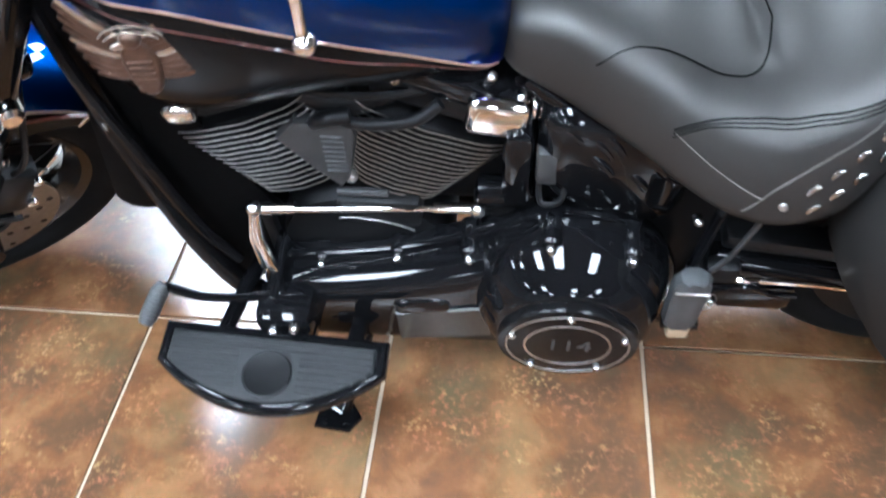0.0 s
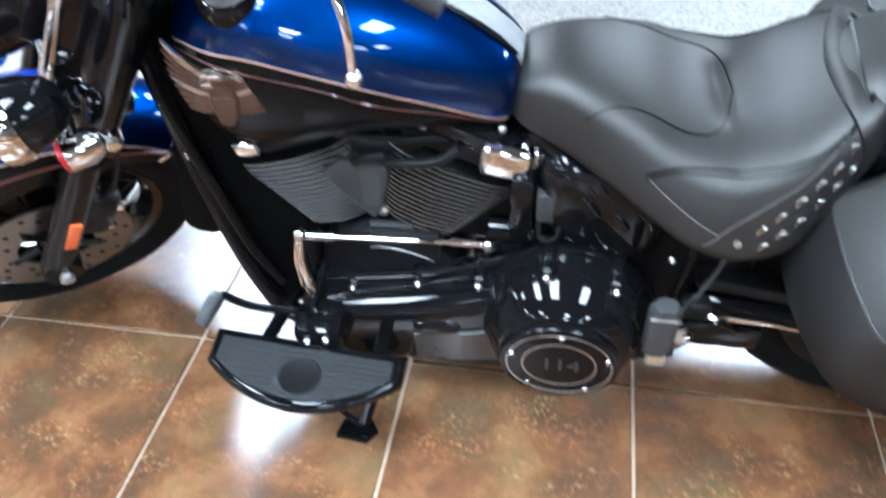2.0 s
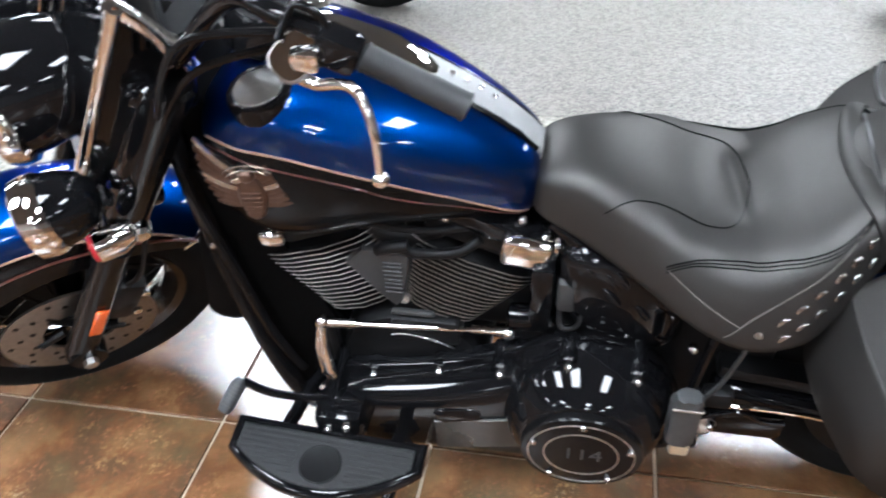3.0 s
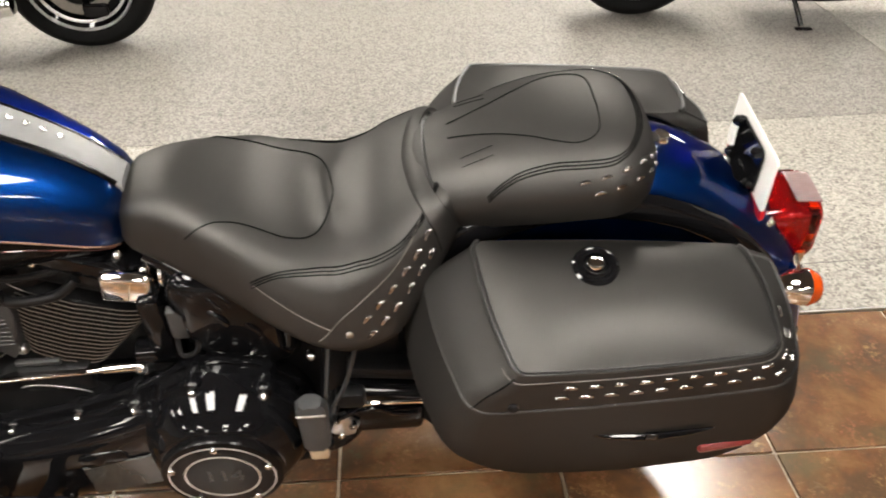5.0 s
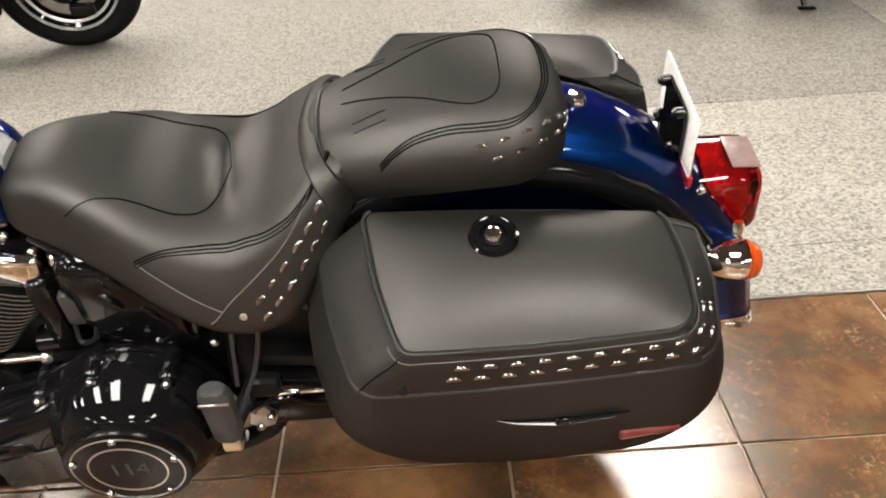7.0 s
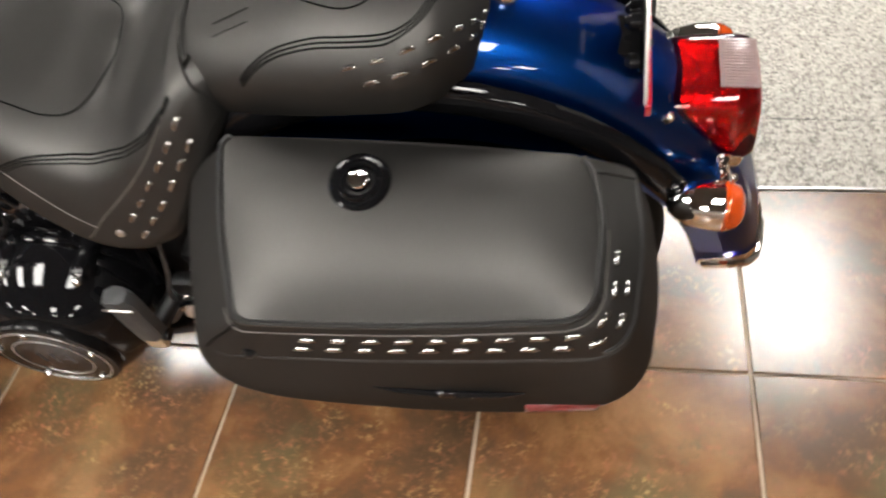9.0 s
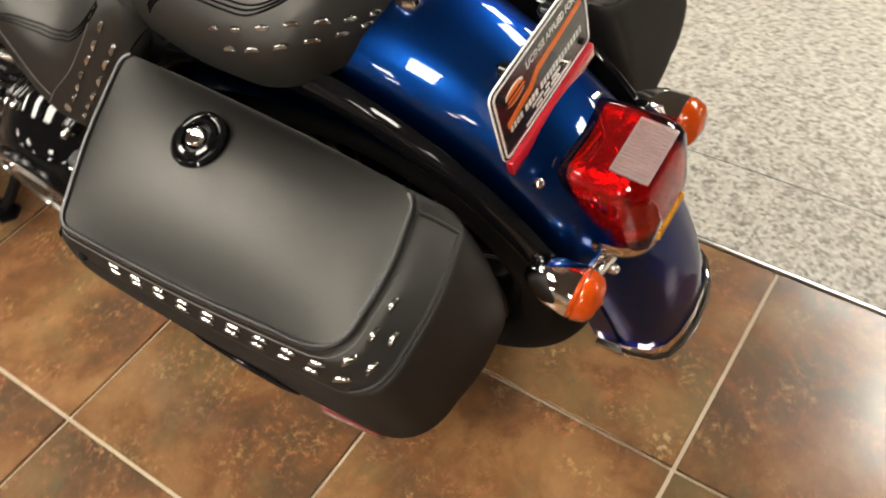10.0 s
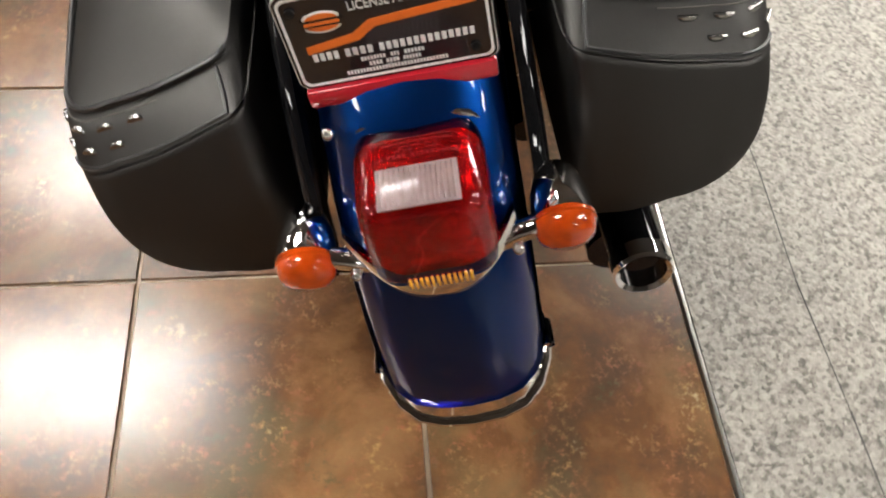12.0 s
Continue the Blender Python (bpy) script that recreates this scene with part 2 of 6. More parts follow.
# ---- mesh helpers ----
def finish(name, bm, mat, smooth=38):
    bmesh.ops.remove_doubles(bm, verts=bm.verts, dist=1e-6)
    bmesh.ops.recalc_face_normals(bm, faces=bm.faces)
    lim = math.radians(smooth)
    for f in bm.faces:
        f.smooth = True
    for e in bm.edges:
        e.smooth = len(e.link_faces) != 2 or e.calc_face_angle(0) < lim
    me = bpy.data.meshes.new(name)
    bm.to_mesh(me)
    bm.free()
    for k in (mat if isinstance(mat, (list, tuple)) else [mat]):
        me.materials.append(k)
    return me


def part(name, bm, mat, parent, label="", smooth=38):
    ob = new(name, finish(name, bm, mat, smooth))
    ob.parent = parent
    return tagged(ob, label)


def thing(name, label, category, group="", m=None):
    ob = new(name)
    if m is not None:
        ob.matrix_basis = m
    return tagged(ob, label, category, group)


def setting(name, bm, mat, label, category):
    return tagged(new(name, finish(name, bm, mat)), label, category, kind="structure")


def add_box(bm, c, s, bevel=0.0, m=None, seg=2):
    r = bmesh.ops.create_cube(bm, size=1.0)
    vs = r["verts"]
    bmesh.ops.scale(bm, vec=s, verts=vs)
    if bevel:
        es = list({e for v in vs for e in v.link_edges})
        out = bmesh.ops.bevel(bm, geom=es, offset=bevel, segments=seg, profile=0.5, affect="EDGES")
        vs = list({v for f in out["faces"] for v in f.verts} | {v for v in vs if v.is_valid})
    t = Matrix.Translation(c) if m is None else Matrix.Translation(c) @ m
    bmesh.ops.transform(bm, matrix=t, verts=vs)
    return bm


def box(c, s, bevel=0.0, m=None, seg=2):
    return add_box(bmesh.new(), c, s, bevel, m, seg)


def smooth_path(pts, n=6, closed=False):
    pts = [Vector(p) for p in pts]
    k = len(pts)
    out = []
    for i in range(k if closed else k - 1):
        g = (lambda j: pts[j % k]) if closed else (lambda j: pts[max(0, min(k - 1, j))])
        a, b, c, d = g(i - 1), g(i), g(i + 1), g(i + 2)
        for q in range(n):
            t = q / n
            out.append(0.5 * ((2 * b) + (c - a) * t + (2 * a - 5 * b + 4 * c - d) * t * t + (3 * b - a - 3 * c + d) * t ** 3))
    if not closed:
        out.append(pts[-1])
    return out


def add_loft(bm, rings, cap=True, closed=True, loop=False, mat_of=None):
    vs = [[bm.verts.new(p) for p in r] for r in rings]
    n = len(rings[0])
    pairs = list(zip(vs, vs[1:])) + ([(vs[-1], vs[0])] if loop else [])
    for a, b in pairs:
        for i in range(n if closed else n - 1):
            j = (i + 1) % n
            f = bm.faces.new((a[i], a[j], b[j], b[i]))
            if mat_of:
                f.material_index = mat_of(i)
    if cap and not loop:
        for r in (vs[0], vs[-1]):
            f = bm.faces.new(r)
    return bm


def loft(rings, cap=True, closed=True, loop=False, mat_of=None):
    return add_loft(bmesh.new(), rings, cap, closed, loop, mat_of)


def add_tube(bm, pts, r, n=10, closed=False):
    pts = [Vector(p) for p in pts]
    k = len(pts)
    rs = r if isinstance(r, (list, tuple)) else [r] * k
    up = None
    rings = []
    for i, p in enumerate(pts):
        a = pts[(i - 1) % k] if closed else pts[max(0, i - 1)]
        b = pts[(i + 1) % k] if closed else pts[min(k - 1, i + 1)]
        d = (b - a).normalized()
        if up is None:
            up = d.orthogonal().normalized()
        up = (up - d * up.dot(d)).normalized()
        side = d.cross(up)
        rings.append([p + rs[i] * (up * math.cos(2 * math.pi * j / n) + side * math.sin(2 * math.pi * j / n)) for j in range(n)])
    return add_loft(bm, rings, True, True, closed)


def tube(pts, r, n=10, closed=False):
    return add_tube(bmesh.new(), pts, r, n, closed)


def add_lathe(bm, prof, at, axis, n=32):
    """Turns (radius, height) pairs about the axis through at."""
    axis = Vector(axis).normalized()
    u = axis.orthogonal().normalized()
    v = axis.cross(u)
    at = Vector(at)
    rings = [[at + axis * h + max(r, 1e-4) * (u * math.cos(2 * math.pi * j / n) + v * math.sin(2 * math.pi * j / n)) for j in range(n)] for r, h in prof]
    return add_loft(bm, rings)


def lathe(prof, at, axis, n=32):
    return add_lathe(bmesh.new(), prof, at, axis, n)


def slab(outline, depth, m, bevel=0.0, seg=2):
    """A flat outline (x, y) given depth along +z, its front rim rounded, moved by m."""
    bm = bmesh.new()
    rows = [(0.0, 0.0)]
    steps = seg if bevel else 0
    rows.append((0.0, depth - bevel))
    for k in range(1, steps + 1):
        a = math.pi / 2 * k / steps
        rows.append((bevel * (1 - math.cos(a)), depth - bevel + bevel * math.sin(a)))
    c = Vector((sum(p[0] for p in outline) / len(outline), sum(p[1] for p in outline) / len(outline)))
    rings = []
    for ins, h in rows:
        ring = []
        for p in outline:
            d = Vector(p[:2]) - c
            q = c + d * max(0.0, 1 - ins / max(d.length, 1e-6))
            ring.append(m @ Vector((q.x, q.y, h)))
        rings.append(ring)
    return add_loft(bm, rings)


def hermite(keys):
    """A smooth curve through (x, value) keys."""
    xs, ys = np.array(keys, float).T
    d = np.diff(ys) / np.diff(xs)
    m = np.r_[d[0], [0 if a * b <= 0 else 2 * a * b / (a + b) for a, b in zip(d, d[1:])], d[-1]]

    def f(x):
        i = int(np.clip(np.searchsorted(xs, x) - 1, 0, len(xs) - 2))
        h = xs[i + 1] - xs[i]
        t = min(1, max(0, (x - xs[i]) / h))
        return float((2 * t ** 3 - 3 * t * t + 1) * ys[i] + (t ** 3 - 2 * t * t + t) * h * m[i] + (3 * t * t - 2 * t ** 3) * ys[i + 1] + (t ** 3 - t * t) * h * m[i + 1])

    return f


def arc(cx, cy, r, a0, a1, n):
    return [(cx + r * math.cos(math.radians(a0 + (a1 - a0) * i / n)), cy + r * math.sin(math.radians(a0 + (a1 - a0) * i / n))) for i in range(n + 1)]


def basis(at, xdir, zdir):
    """A frame at a place, its z along zdir and its x near xdir."""
    z = Vector(zdir).normalized()
    x = Vector(xdir)
    x = (x - z * x.dot(z)).normalized()
    y = z.cross(x)
    return Matrix(((x.x, y.x, z.x, at[0]), (x.y, y.y, z.y, at[1]), (x.z, y.z, z.z, at[2]), (0, 0, 0, 1)))


# ---- the room ----
T = 0.457
X0, X1, Y0, Y1 = -13.0, 9.0, -12.0, 12.0
setting("floor", box(((X0 + X1) / 2, Y0 / 2, -0.056), (X1 - X0, -Y0, 0.1)), GROUT, "tan grout bed under brown slate-look floor tiles", "floor")
floor = bpy.data.objects["floor"]
tagged(setting("carpet_border", box(((X0 + X1) / 2, 0.58, -0.048), (X1 - X0, 1.14, 0.1)), CARPET_LIGHT, "light beige speckled aggregate border beside the tiles", "floor"))
setting("carpet_side", box(((1.37 + X1) / 2, (1.154 + Y1) / 2, -0.048), (X1 - 1.37, Y1 - 1.154, 0.1)), CARPET_LIGHT, "light beige speckled aggregate walkway", "floor")
setting("carpet_field", box(((X0 + 1.366) / 2, (1.154 + Y1) / 2, -0.048), (1.366 - X0, Y1 - 1.154, 0.1)), CARPET_GREY, "grey speckled aggregate field under the far motorcycles", "floor")
setting("trim", box(((X0 + X1) / 2, 0.004, -0.046), (X1 - X0, 0.007, 0.098), 0.001), STEEL, "thin metal edge strip between tiles and aggregate", "trim")
seam = bmesh.new()
for i in range(86):
    x = X0 + 0.1 + i * 0.25
    add_tube(seam, [(x, 0.222 + 0.006 * math.sin(i * 2.1), 0.0016), (x + 0.25, 0.222 + 0.006 * math.sin((i + 1) * 2.1), 0.0008)], 0.0016, 5)
setting("floor_seam", seam, DARKGREY, "thin dark joint running along the aggregate border", "joint")
setting("ceiling", box(((X0 + X1) / 2, (Y0 + Y1) / 2, CEIL + 0.1), (X1 - X0 + 0.4, Y1 - Y0 + 0.4, 0.2)), CEILING, "plain dark grey ceiling over the showroom", "ceiling")
for nm, c, s in (("wall_north", ((X0 + X1) / 2, Y1 + 0.1, CEIL / 2), (X1 - X0 + 0.4, 0.2, CEIL)), ("wall_south", ((X0 + X1) / 2, Y0 - 0.1, CEIL / 2), (X1 - X0 + 0.4, 0.2, CEIL)),
                 ("wall_west", (X0 - 0.1, (Y0 + Y1) / 2, CEIL / 2), (0.2, Y1 - Y0, CEIL)), ("wall_east", (X1 + 0.1, (Y0 + Y1) / 2, CEIL / 2), (0.2, Y1 - Y0, CEIL))):
    setting(nm, box(c, s), PLASTER, "plain grey-beige plaster showroom wall", "wall")


def ceiling_light(x, y, sx, sy):
    t = thing("ceiling_light", "white-framed rectangular ceiling light panel, switched on", "ceiling light", "ceiling lights", Matrix.Translation((x, y, CEIL)))
    fr = bmesh.new()
    for c, s in (((0, sy / 2 + 0.02, -0.02), (sx + 0.08, 0.04, 0.038)), ((0, -sy / 2 - 0.02, -0.02), (sx + 0.08, 0.04, 0.038)),
                 ((sx / 2 + 0.02, 0, -0.02), (0.04, sy, 0.038)), ((-sx / 2 - 0.02, 0, -0.02), (0.04, sy, 0.038))):
        add_box(fr, c, s, 0.004)
    part("frame", fr, LAMP_FRAME, t)
    part("diffuser", box((0, 0, -0.018), (sx, sy, 0.012)), PANEL, t, "glowing white diffuser")


for x, y in ((-3.05, 1.95), (-3.60, 3.55), (0.85, 2.45), (0.20, 3.5), (4.6, 2.4), (-6.9, 2.2), (-10.9, 2.2), (0.9, 6.2), (-3.1, 6.2), (-7.0, 6.2), (4.8, 6.2),
             (-1.9, -2.05), (-3.5, -2.15), (0.45, -2.25), (-6.4, -2.1), (-9.6, -2.1), (-4.4, -6.0), (-0.6, -6.0), (2.6, -6.0), (-8.4, -6.0),
             (-0.6, -9.4), (2.6, -9.4), (-4.4, -9.4), (-8.4, -9.4)):
    ceiling_light(x, y, 0.62, 1.2)


# ---- the motorcycle: x to its tail, y to its right, z up, origin under the rear axle ----
LEAN_DEG = 12.5
bike = thing("motorcycle", "blue and black motorcycle with leather saddlebags on its side stand", "motorcycle", m=pose(-0.485, -0.352, 0.004, LEAN_DEG, 0, 0))
STEER = 38.0
AXIS_AT, AXIS = Vector((-1.769, 0, 0)), Vector((0.5, 0, 0.866))
TURNED = Matrix.Translation(AXIS_AT) @ Matrix.Rotation(math.radians(STEER), 4, AXIS) @ Matrix.Translation(-AXIS_AT)


def turned(bm):
    bmesh.ops.transform(bm, matrix=TURNED, verts=bm.verts)
    return bm


def bolt(at, axis, parent, r=0.0075, h=0.008, mat=None, name="bolt"):
    at, axis = Vector(at), Vector(axis).normalized()
    return part(name, lathe([(r, -0.004), (r, h * 0.45), (r * 0.93, h * 0.75), (r * 0.75, h * 0.98), (r * 0.48, h * 1.08), (r * 0.40, h * 1.05), (r * 0.36, h * 0.7), (0, h * 0.7)], at, axis, 14), mat or BOLT, parent)


def tyre_profile(R, w, rim):
    k = w / 2
    return [(rim, -k * 0.62), (rim + 0.02, -k * 0.9), (rim + (R - rim) * 0.5, -k), (R - 0.03, -k * 0.86), (R - 0.010, -k * 0.55), (R, 0.0),
            (R - 0.010, k * 0.55), (R - 0.03, k * 0.86), (rim + (R - rim) * 0.5, k), (rim + 0.02, k * 0.9), (rim, k * 0.62)]


def torus_lathe(prof, at, axis, n=64):
    axis = Vector(axis).normalized()
    u = axis.orthogonal().normalized()
    v = axis.cross(u)
    at = Vector(at)
    rings = [[at + axis * h + r * (u * math.cos(2 * math.pi * j / n) + v * math.sin(2 * math.pi * j / n)) for j in range(n)] for r, h in prof]
    return loft(rings, cap=False, loop=True)


def wheel(parent, at, R, w, rim, xf=None, spokes=20, disc=True, metal=None):
    metal = metal or DARK_CHROME
    do = turned if xf else (lambda b: b)
    at = Vector(at)
    ax = (0, 1, 0)
    wh = part("wheel", do(torus_lathe([(rim - 0.012, -w * 0.3), (rim + 0.004, -w * 0.36), (rim + 0.006, -w * 0.30), (rim - 0.012, -w * 0.2), (rim - 0.02, 0), (rim - 0.012, w * 0.2),
                                       (rim + 0.006, w * 0.30), (rim + 0.004, w * 0.36), (rim - 0.012, w * 0.3), (rim - 0.03, 0)], at, ax)), metal, parent, "dark chrome wheel rim" if disc else "black wheel rim")
    prof = smooth_path([(r, h, 0) for r, h in tyre_profile(R, w, rim)], 3)
    part("tyre", do(torus_lathe([(p.x, p.y) for p in prof], at, ax, 96)), RUBBER, wh, "black rubber tyre")
    part("hub", do(lathe([(0.012, -0.075), (0.035, -0.07), (0.035, -0.05), (0.028, -0.03), (0.028, 0.03), (0.035, 0.05), (0.035, 0.07), (0.012, 0.075)], at, ax, 24)), metal, wh)
    for i in range(spokes):
        a = 2 * math.pi * i / spokes
        s = 1 if i % 2 else -1
        b = a + 0.35 * (1 if (i // 2) % 2 else -1)
        p0 = at + Vector((0.033 * math.cos(b), s * 0.055, 0.033 * math.sin(b)))
        p1 = at + Vector(((rim - 0.015) * math.cos(a), s * 0.008, (rim - 0.015) * math.sin(a)))
        part("spoke", do(tube([p0, p1], 0.0024, 6)), metal, wh)
    if disc:
        # plate added on the far side so the wheel's inside reads dark
        part("hub_backing", do(lathe([(0.0, 0.052), (0.19, 0.046), (0.198, 0.040), (0.19, 0.036), (0.0, 0.036)], at, ax, 40)), SATIN, wh, "dark backing plate added behind the spokes")
        rings = []
        for r, h in ((0.072, -0.085), (0.148, -0.085), (0.148, -0.079), (0.072, -0.079)):
            rings.append((r, h))
        d = part("brake_disc", do(torus_lathe(rings, at, ax, 48)), DISC, wh, "drilled steel brake disc")
        for i in range(10):
            a = 2 * math.pi * i / 10
            for q, rr in ((0.0, 0.092), (0.2, 0.112), (0.4, 0.132)):
                part("disc_hole", do(lathe([(0.006, -0.0865), (0.006, -0.0858)], at + Vector((rr * math.cos(a + q), 0, rr * math.sin(a + q))), ax, 8)), SATIN, d)
        for i in range(5):
            a = 2 * math.pi * (i + 0.3) / 5
            part("disc_arm", do(tube([at + Vector((0.03 * math.cos(a), -0.08, 0.03 * math.sin(a))), at + Vector((0.085 * math.cos(a + 0.3), -0.084, 0.085 * math.sin(a + 0.3)))], 0.009, 8)), SATIN, d)
    return wh


# --- wheels ---
RA = Vector((0, 0, 0.322))
FA = Vector((-1.63, 0, 0.312))
wheel(bike, RA, 0.322, 0.150, 0.215, None, 20, False, SATIN)
# dark disc added to block the bright floor behind the spokes
part("spoke_backing", lathe([(0.0, -0.004), (0.060, -0.004), (0.196, 0.012), (0.204, 0.014), (0.204, 0.018), (0.196, 0.017), (0.060, 0.002), (0.0, 0.002)], RA + Vector((0, 0.038, 0)), (0, 1, 0), 56), BLACK_FINE, bike, "black disc added behind the rear spokes")
wheel(bike, FA, 0.312, 0.130, 0.215, True, 24, True)


# --- fenders ---
def fender_rings(c, rx, rz, a0, a1, n, hw, skirt, tail=0.0):
    rings = []
    for i in range(n + 1):
        t = i / n
        a = math.radians(a0 + (a1 - a0) * t)
        sk = skirt(t)
        half = [(0, 0), (0.35, -0.003), (0.62, -0.010), (0.82, -0.024), (0.94, -0.045), (0.99, -0.07), (1.0, -sk * 0.6), (1.0, -sk)]
        w = hw(t)
        out = [(y * w, d) for y, d in half]
        inn = [(y * w * 0.965, d - 0.004) for y, d in half]
        prof = [(-y, d) for y, d in out[::-1]] + out[1:] + [(y, d) for y, d in inn[::-1]] + [(-y, d) for y, d in inn[1:]]
        ring = []
        for y, d in prof:
            lift = math.radians(tail * t ** 14 * min(1.0, abs(y) / w) ** 5)
            b = a + lift
            q = Vector((c[0] + rx * math.cos(b), y, c[2] + rz * math.sin(b)))
            ring.append(q + Vector((math.cos(b), 0, math.sin(b))) * d)
        rings.append(ring)
    return rings


rf_w = hermite([(0, 0.085), (0.35, 0.1), (0.7, 0.093), (1, 0.093)])
rf_s = hermite([(0, 0.10), (0.3, 0.145), (0.6, 0.13), (0.85, 0.09), (1, 0.085)])
RF = ((0.0, 0, 0.322), 0.452, 0.487)
TAIL = 6.0
rear_rings = fender_rings(RF[0], RF[1], RF[2], 152, 2.6, 56, rf_w, rf_s, TAIL)
rear_fender = part("rear_fender", loft(rear_rings), BLUE, bike, "deep blue metallic rear fender")
tip_rings = fender_rings(RF[0], RF[1] + 0.003, RF[2] + 0.003, 152, 2.3, 120, lambda t: rf_w(t) + 0.0025, rf_s, TAIL)
part("fender_tip", loft(tip_rings[-4:]), CHROME, rear_fender, "chrome strip along the fender edge")
part("tip_bead", tube([p for p in tip_rings[-1][:15]], 0.0062, 8), CHROME, rear_fender, "rolled chrome edge")


def on_fender(deg, y=0.0, lift=0.0):
    a = math.radians(deg)
    return Vector((RF[0][0] + (RF[1] + lift) * math.cos(a), y, RF[0][2] + (RF[2] + lift) * math.sin(a)))


# black strut covers along the rear fender
for s in (-1, 1):
    pts = [on_fender(d, s * 0.104, -0.062 + 0.012 * math.sin(math.radians((d - 28) * 1.6))) for d in range(140, 27, -8)]
    st = bmesh.new()
    rings = []
    for i, p in enumerate(pts):
        d = (pts[min(i + 1, len(pts) - 1)] - pts[max(i - 1, 0)]).normalized()
        up = Vector((0, 1, 0)).cross(d).normalized()
        hgt = 0.030 * (1 - 0.35 * (i / (len(pts) - 1)))
        rings.append([p + up * (hgt * u) + Vector((0, s * v, 0)) for u, v in ((-1, 0), (-0.97, 0.007), (-0.80, 0.013), (-0.5, 0.0165), (0, 0.018), (0.45, 0.0165), (0.75, 0.013), (0.93, 0.007), (1, 0))])
    add_loft(st, rings)
    part("fender_strut", st, BLACK, rear_fender, "gloss black fender strut")
for d, y in ((47, -0.075), (30, -0.078), (30, 0.078)):
    p = on_fender(d, y, -0.008)
    bolt(p, p - Vector(RF[0]), rear_fender, 0.006, 0.006)

ff_w = hermite([(0, 0.085), (0.5, 0.094), (1, 0.09)])
ff_s = hermite([(0, 0.07), (0.25, 0.13), (0.6, 0.152), (0.9, 0.15), (1, 0.10)])
FFR = 0.372
rings = fender_rings((FA.x, 0, FA.z), FFR, FFR, 30, 172, 44, ff_w, ff_s)


def ff_mat(i):
    return 0 if 3 <= i <= 10 else 1


front_fender = part("front_fender", turned(loft(rings, mat_of=ff_mat)), [BLUE, BLACK_FINE], bike, "front fender, blue on top with black sides and a thin stripe")
for k, r, mt, nm in ((3, 0.0022, PIN, "pinstripe"), (1, 0.003, PIN_RED, "edge_trim")):
    part(nm, turned(tube([rr[k] + Vector((0, -0.0006, 0)) for rr in rings], r, 6)), mt, front_fender)
part("fender_trim", turned(tube(rings[0][1:14], 0.004, 8)), CHROME, front_fender, "chrome strip on the fender edge")


# --- fork and front lamps ---
def fork_pt(z, y, ahead=0.045):
    p = AXIS_AT + AXIS * (z / AXIS.z)
    return Vector((p.x - ahead * 0.866, y, p.z + ahead * 0.5))


fork = part("fork", turned(box(fork_pt(0.74, 0), (0.10, 0.30, 0.035), 0.012, Matrix.Rotation(math.radians(30), 4, "Y"))), BLACK, bike, "black telescopic fork with covers")
part("upper_clamp", turned(box(fork_pt(0.93, 0), (0.10, 0.29, 0.03), 0.012, Matrix.Rotation(math.radians(30), 4, "Y"))), BLACK, fork)
for s in (-1, 1):
    y = s * 0.125
    a, b, c, d = fork_pt(0.275, y), fork_pt(0.60, y), fork_pt(0.70, y), fork_pt(0.96, y)
    part("slider", turned(tube([a, a.lerp(b, 0.04), a.lerp(b, 0.10), b, b.lerp(c, 0.15)], [0.026, 0.031, 0.030, 0.030, 0.033], 20)), BLACK_FINE, fork, "satin black fork slider")
    part("fork_tube", turned(tube([b, c], 0.024, 16)), CHROME, fork)
    part("fork_cover", turned(tube([c, c.lerp(d, 0.02), d.lerp(c, 0.02), d], [0.034, 0.041, 0.043, 0.036], 20)), BLACK, fork, "gloss black fork cover")
    q = fork_pt(0.43, y)
    part("reflector", turned(box(q + Vector((0.0, s * 0.0335, 0)), (0.022, 0.006, 0.085), 0.0025, Matrix.Rotation(math.radians(30), 4, "Y"))), ORANGE, fork, "orange side reflector")
    ctr = AXIS_AT + AXIS * (FA.z / AXIS.z)
    part("axle_clamp", turned(lathe([(0.012, -0.03), (0.034, -0.028), (0.036, 0.0), (0.034, 0.028), (0.012, 0.03)], Vector((FA.x, y, FA.z)), (0, 1, 0), 20)), BLACK_FINE, fork)
    part("axle_nut", turned(lathe([(0.014, 0), (0.014, 0.012), (0.008, 0.014), (0.0, 0.014)], Vector((FA.x, y + s * 0.03, FA.z)), (0, s, 0), 6)), STEEL, fork)
part("lower_leg", turned(tube([fork_pt(0.26, -0.125), Vector((FA.x, -0.125, FA.z))], 0.027, 14)), BLACK_FINE, fork)
part("lower_leg", turned(tube([fork_pt(0.26, 0.125), Vector((FA.x, 0.125, FA.z))], 0.027, 14)), BLACK_FINE, fork)
caliper = part("brake_caliper", turned(box((-1.515, -0.092, 0.40), (0.06, 0.05, 0.12), 0.014, Matrix.Rotation(math.radians(35), 4, "Y"))), SATIN, bike, "black brake caliper")
for k in range(2):
    part("caliper_bolt", turned(lathe([(0.008, 0), (0.008, 0.008), (0.004, 0.009)], (-1.505 + 0.035 * k, -0.117, 0.37 + 0.055 * k), (0, -1, 0), 12)), CHROME, caliper)
part("brake_line", turned(tube(smooth_path([(-1.50, -0.10, 0.44), (-1.45, -0.13, 0.52), (-1.40, -0.11, 0.62), (-1.34, -0.07, 0.74)], 6), 0.005, 8)), SATIN, fork)
part("fender_bracket", turned(box((-1.52, -0.093, 0.48), (0.075, 0.012, 0.03), 0.004, Matrix.Rotation(math.radians(20), 4, "Y"))), CHROME, fork)


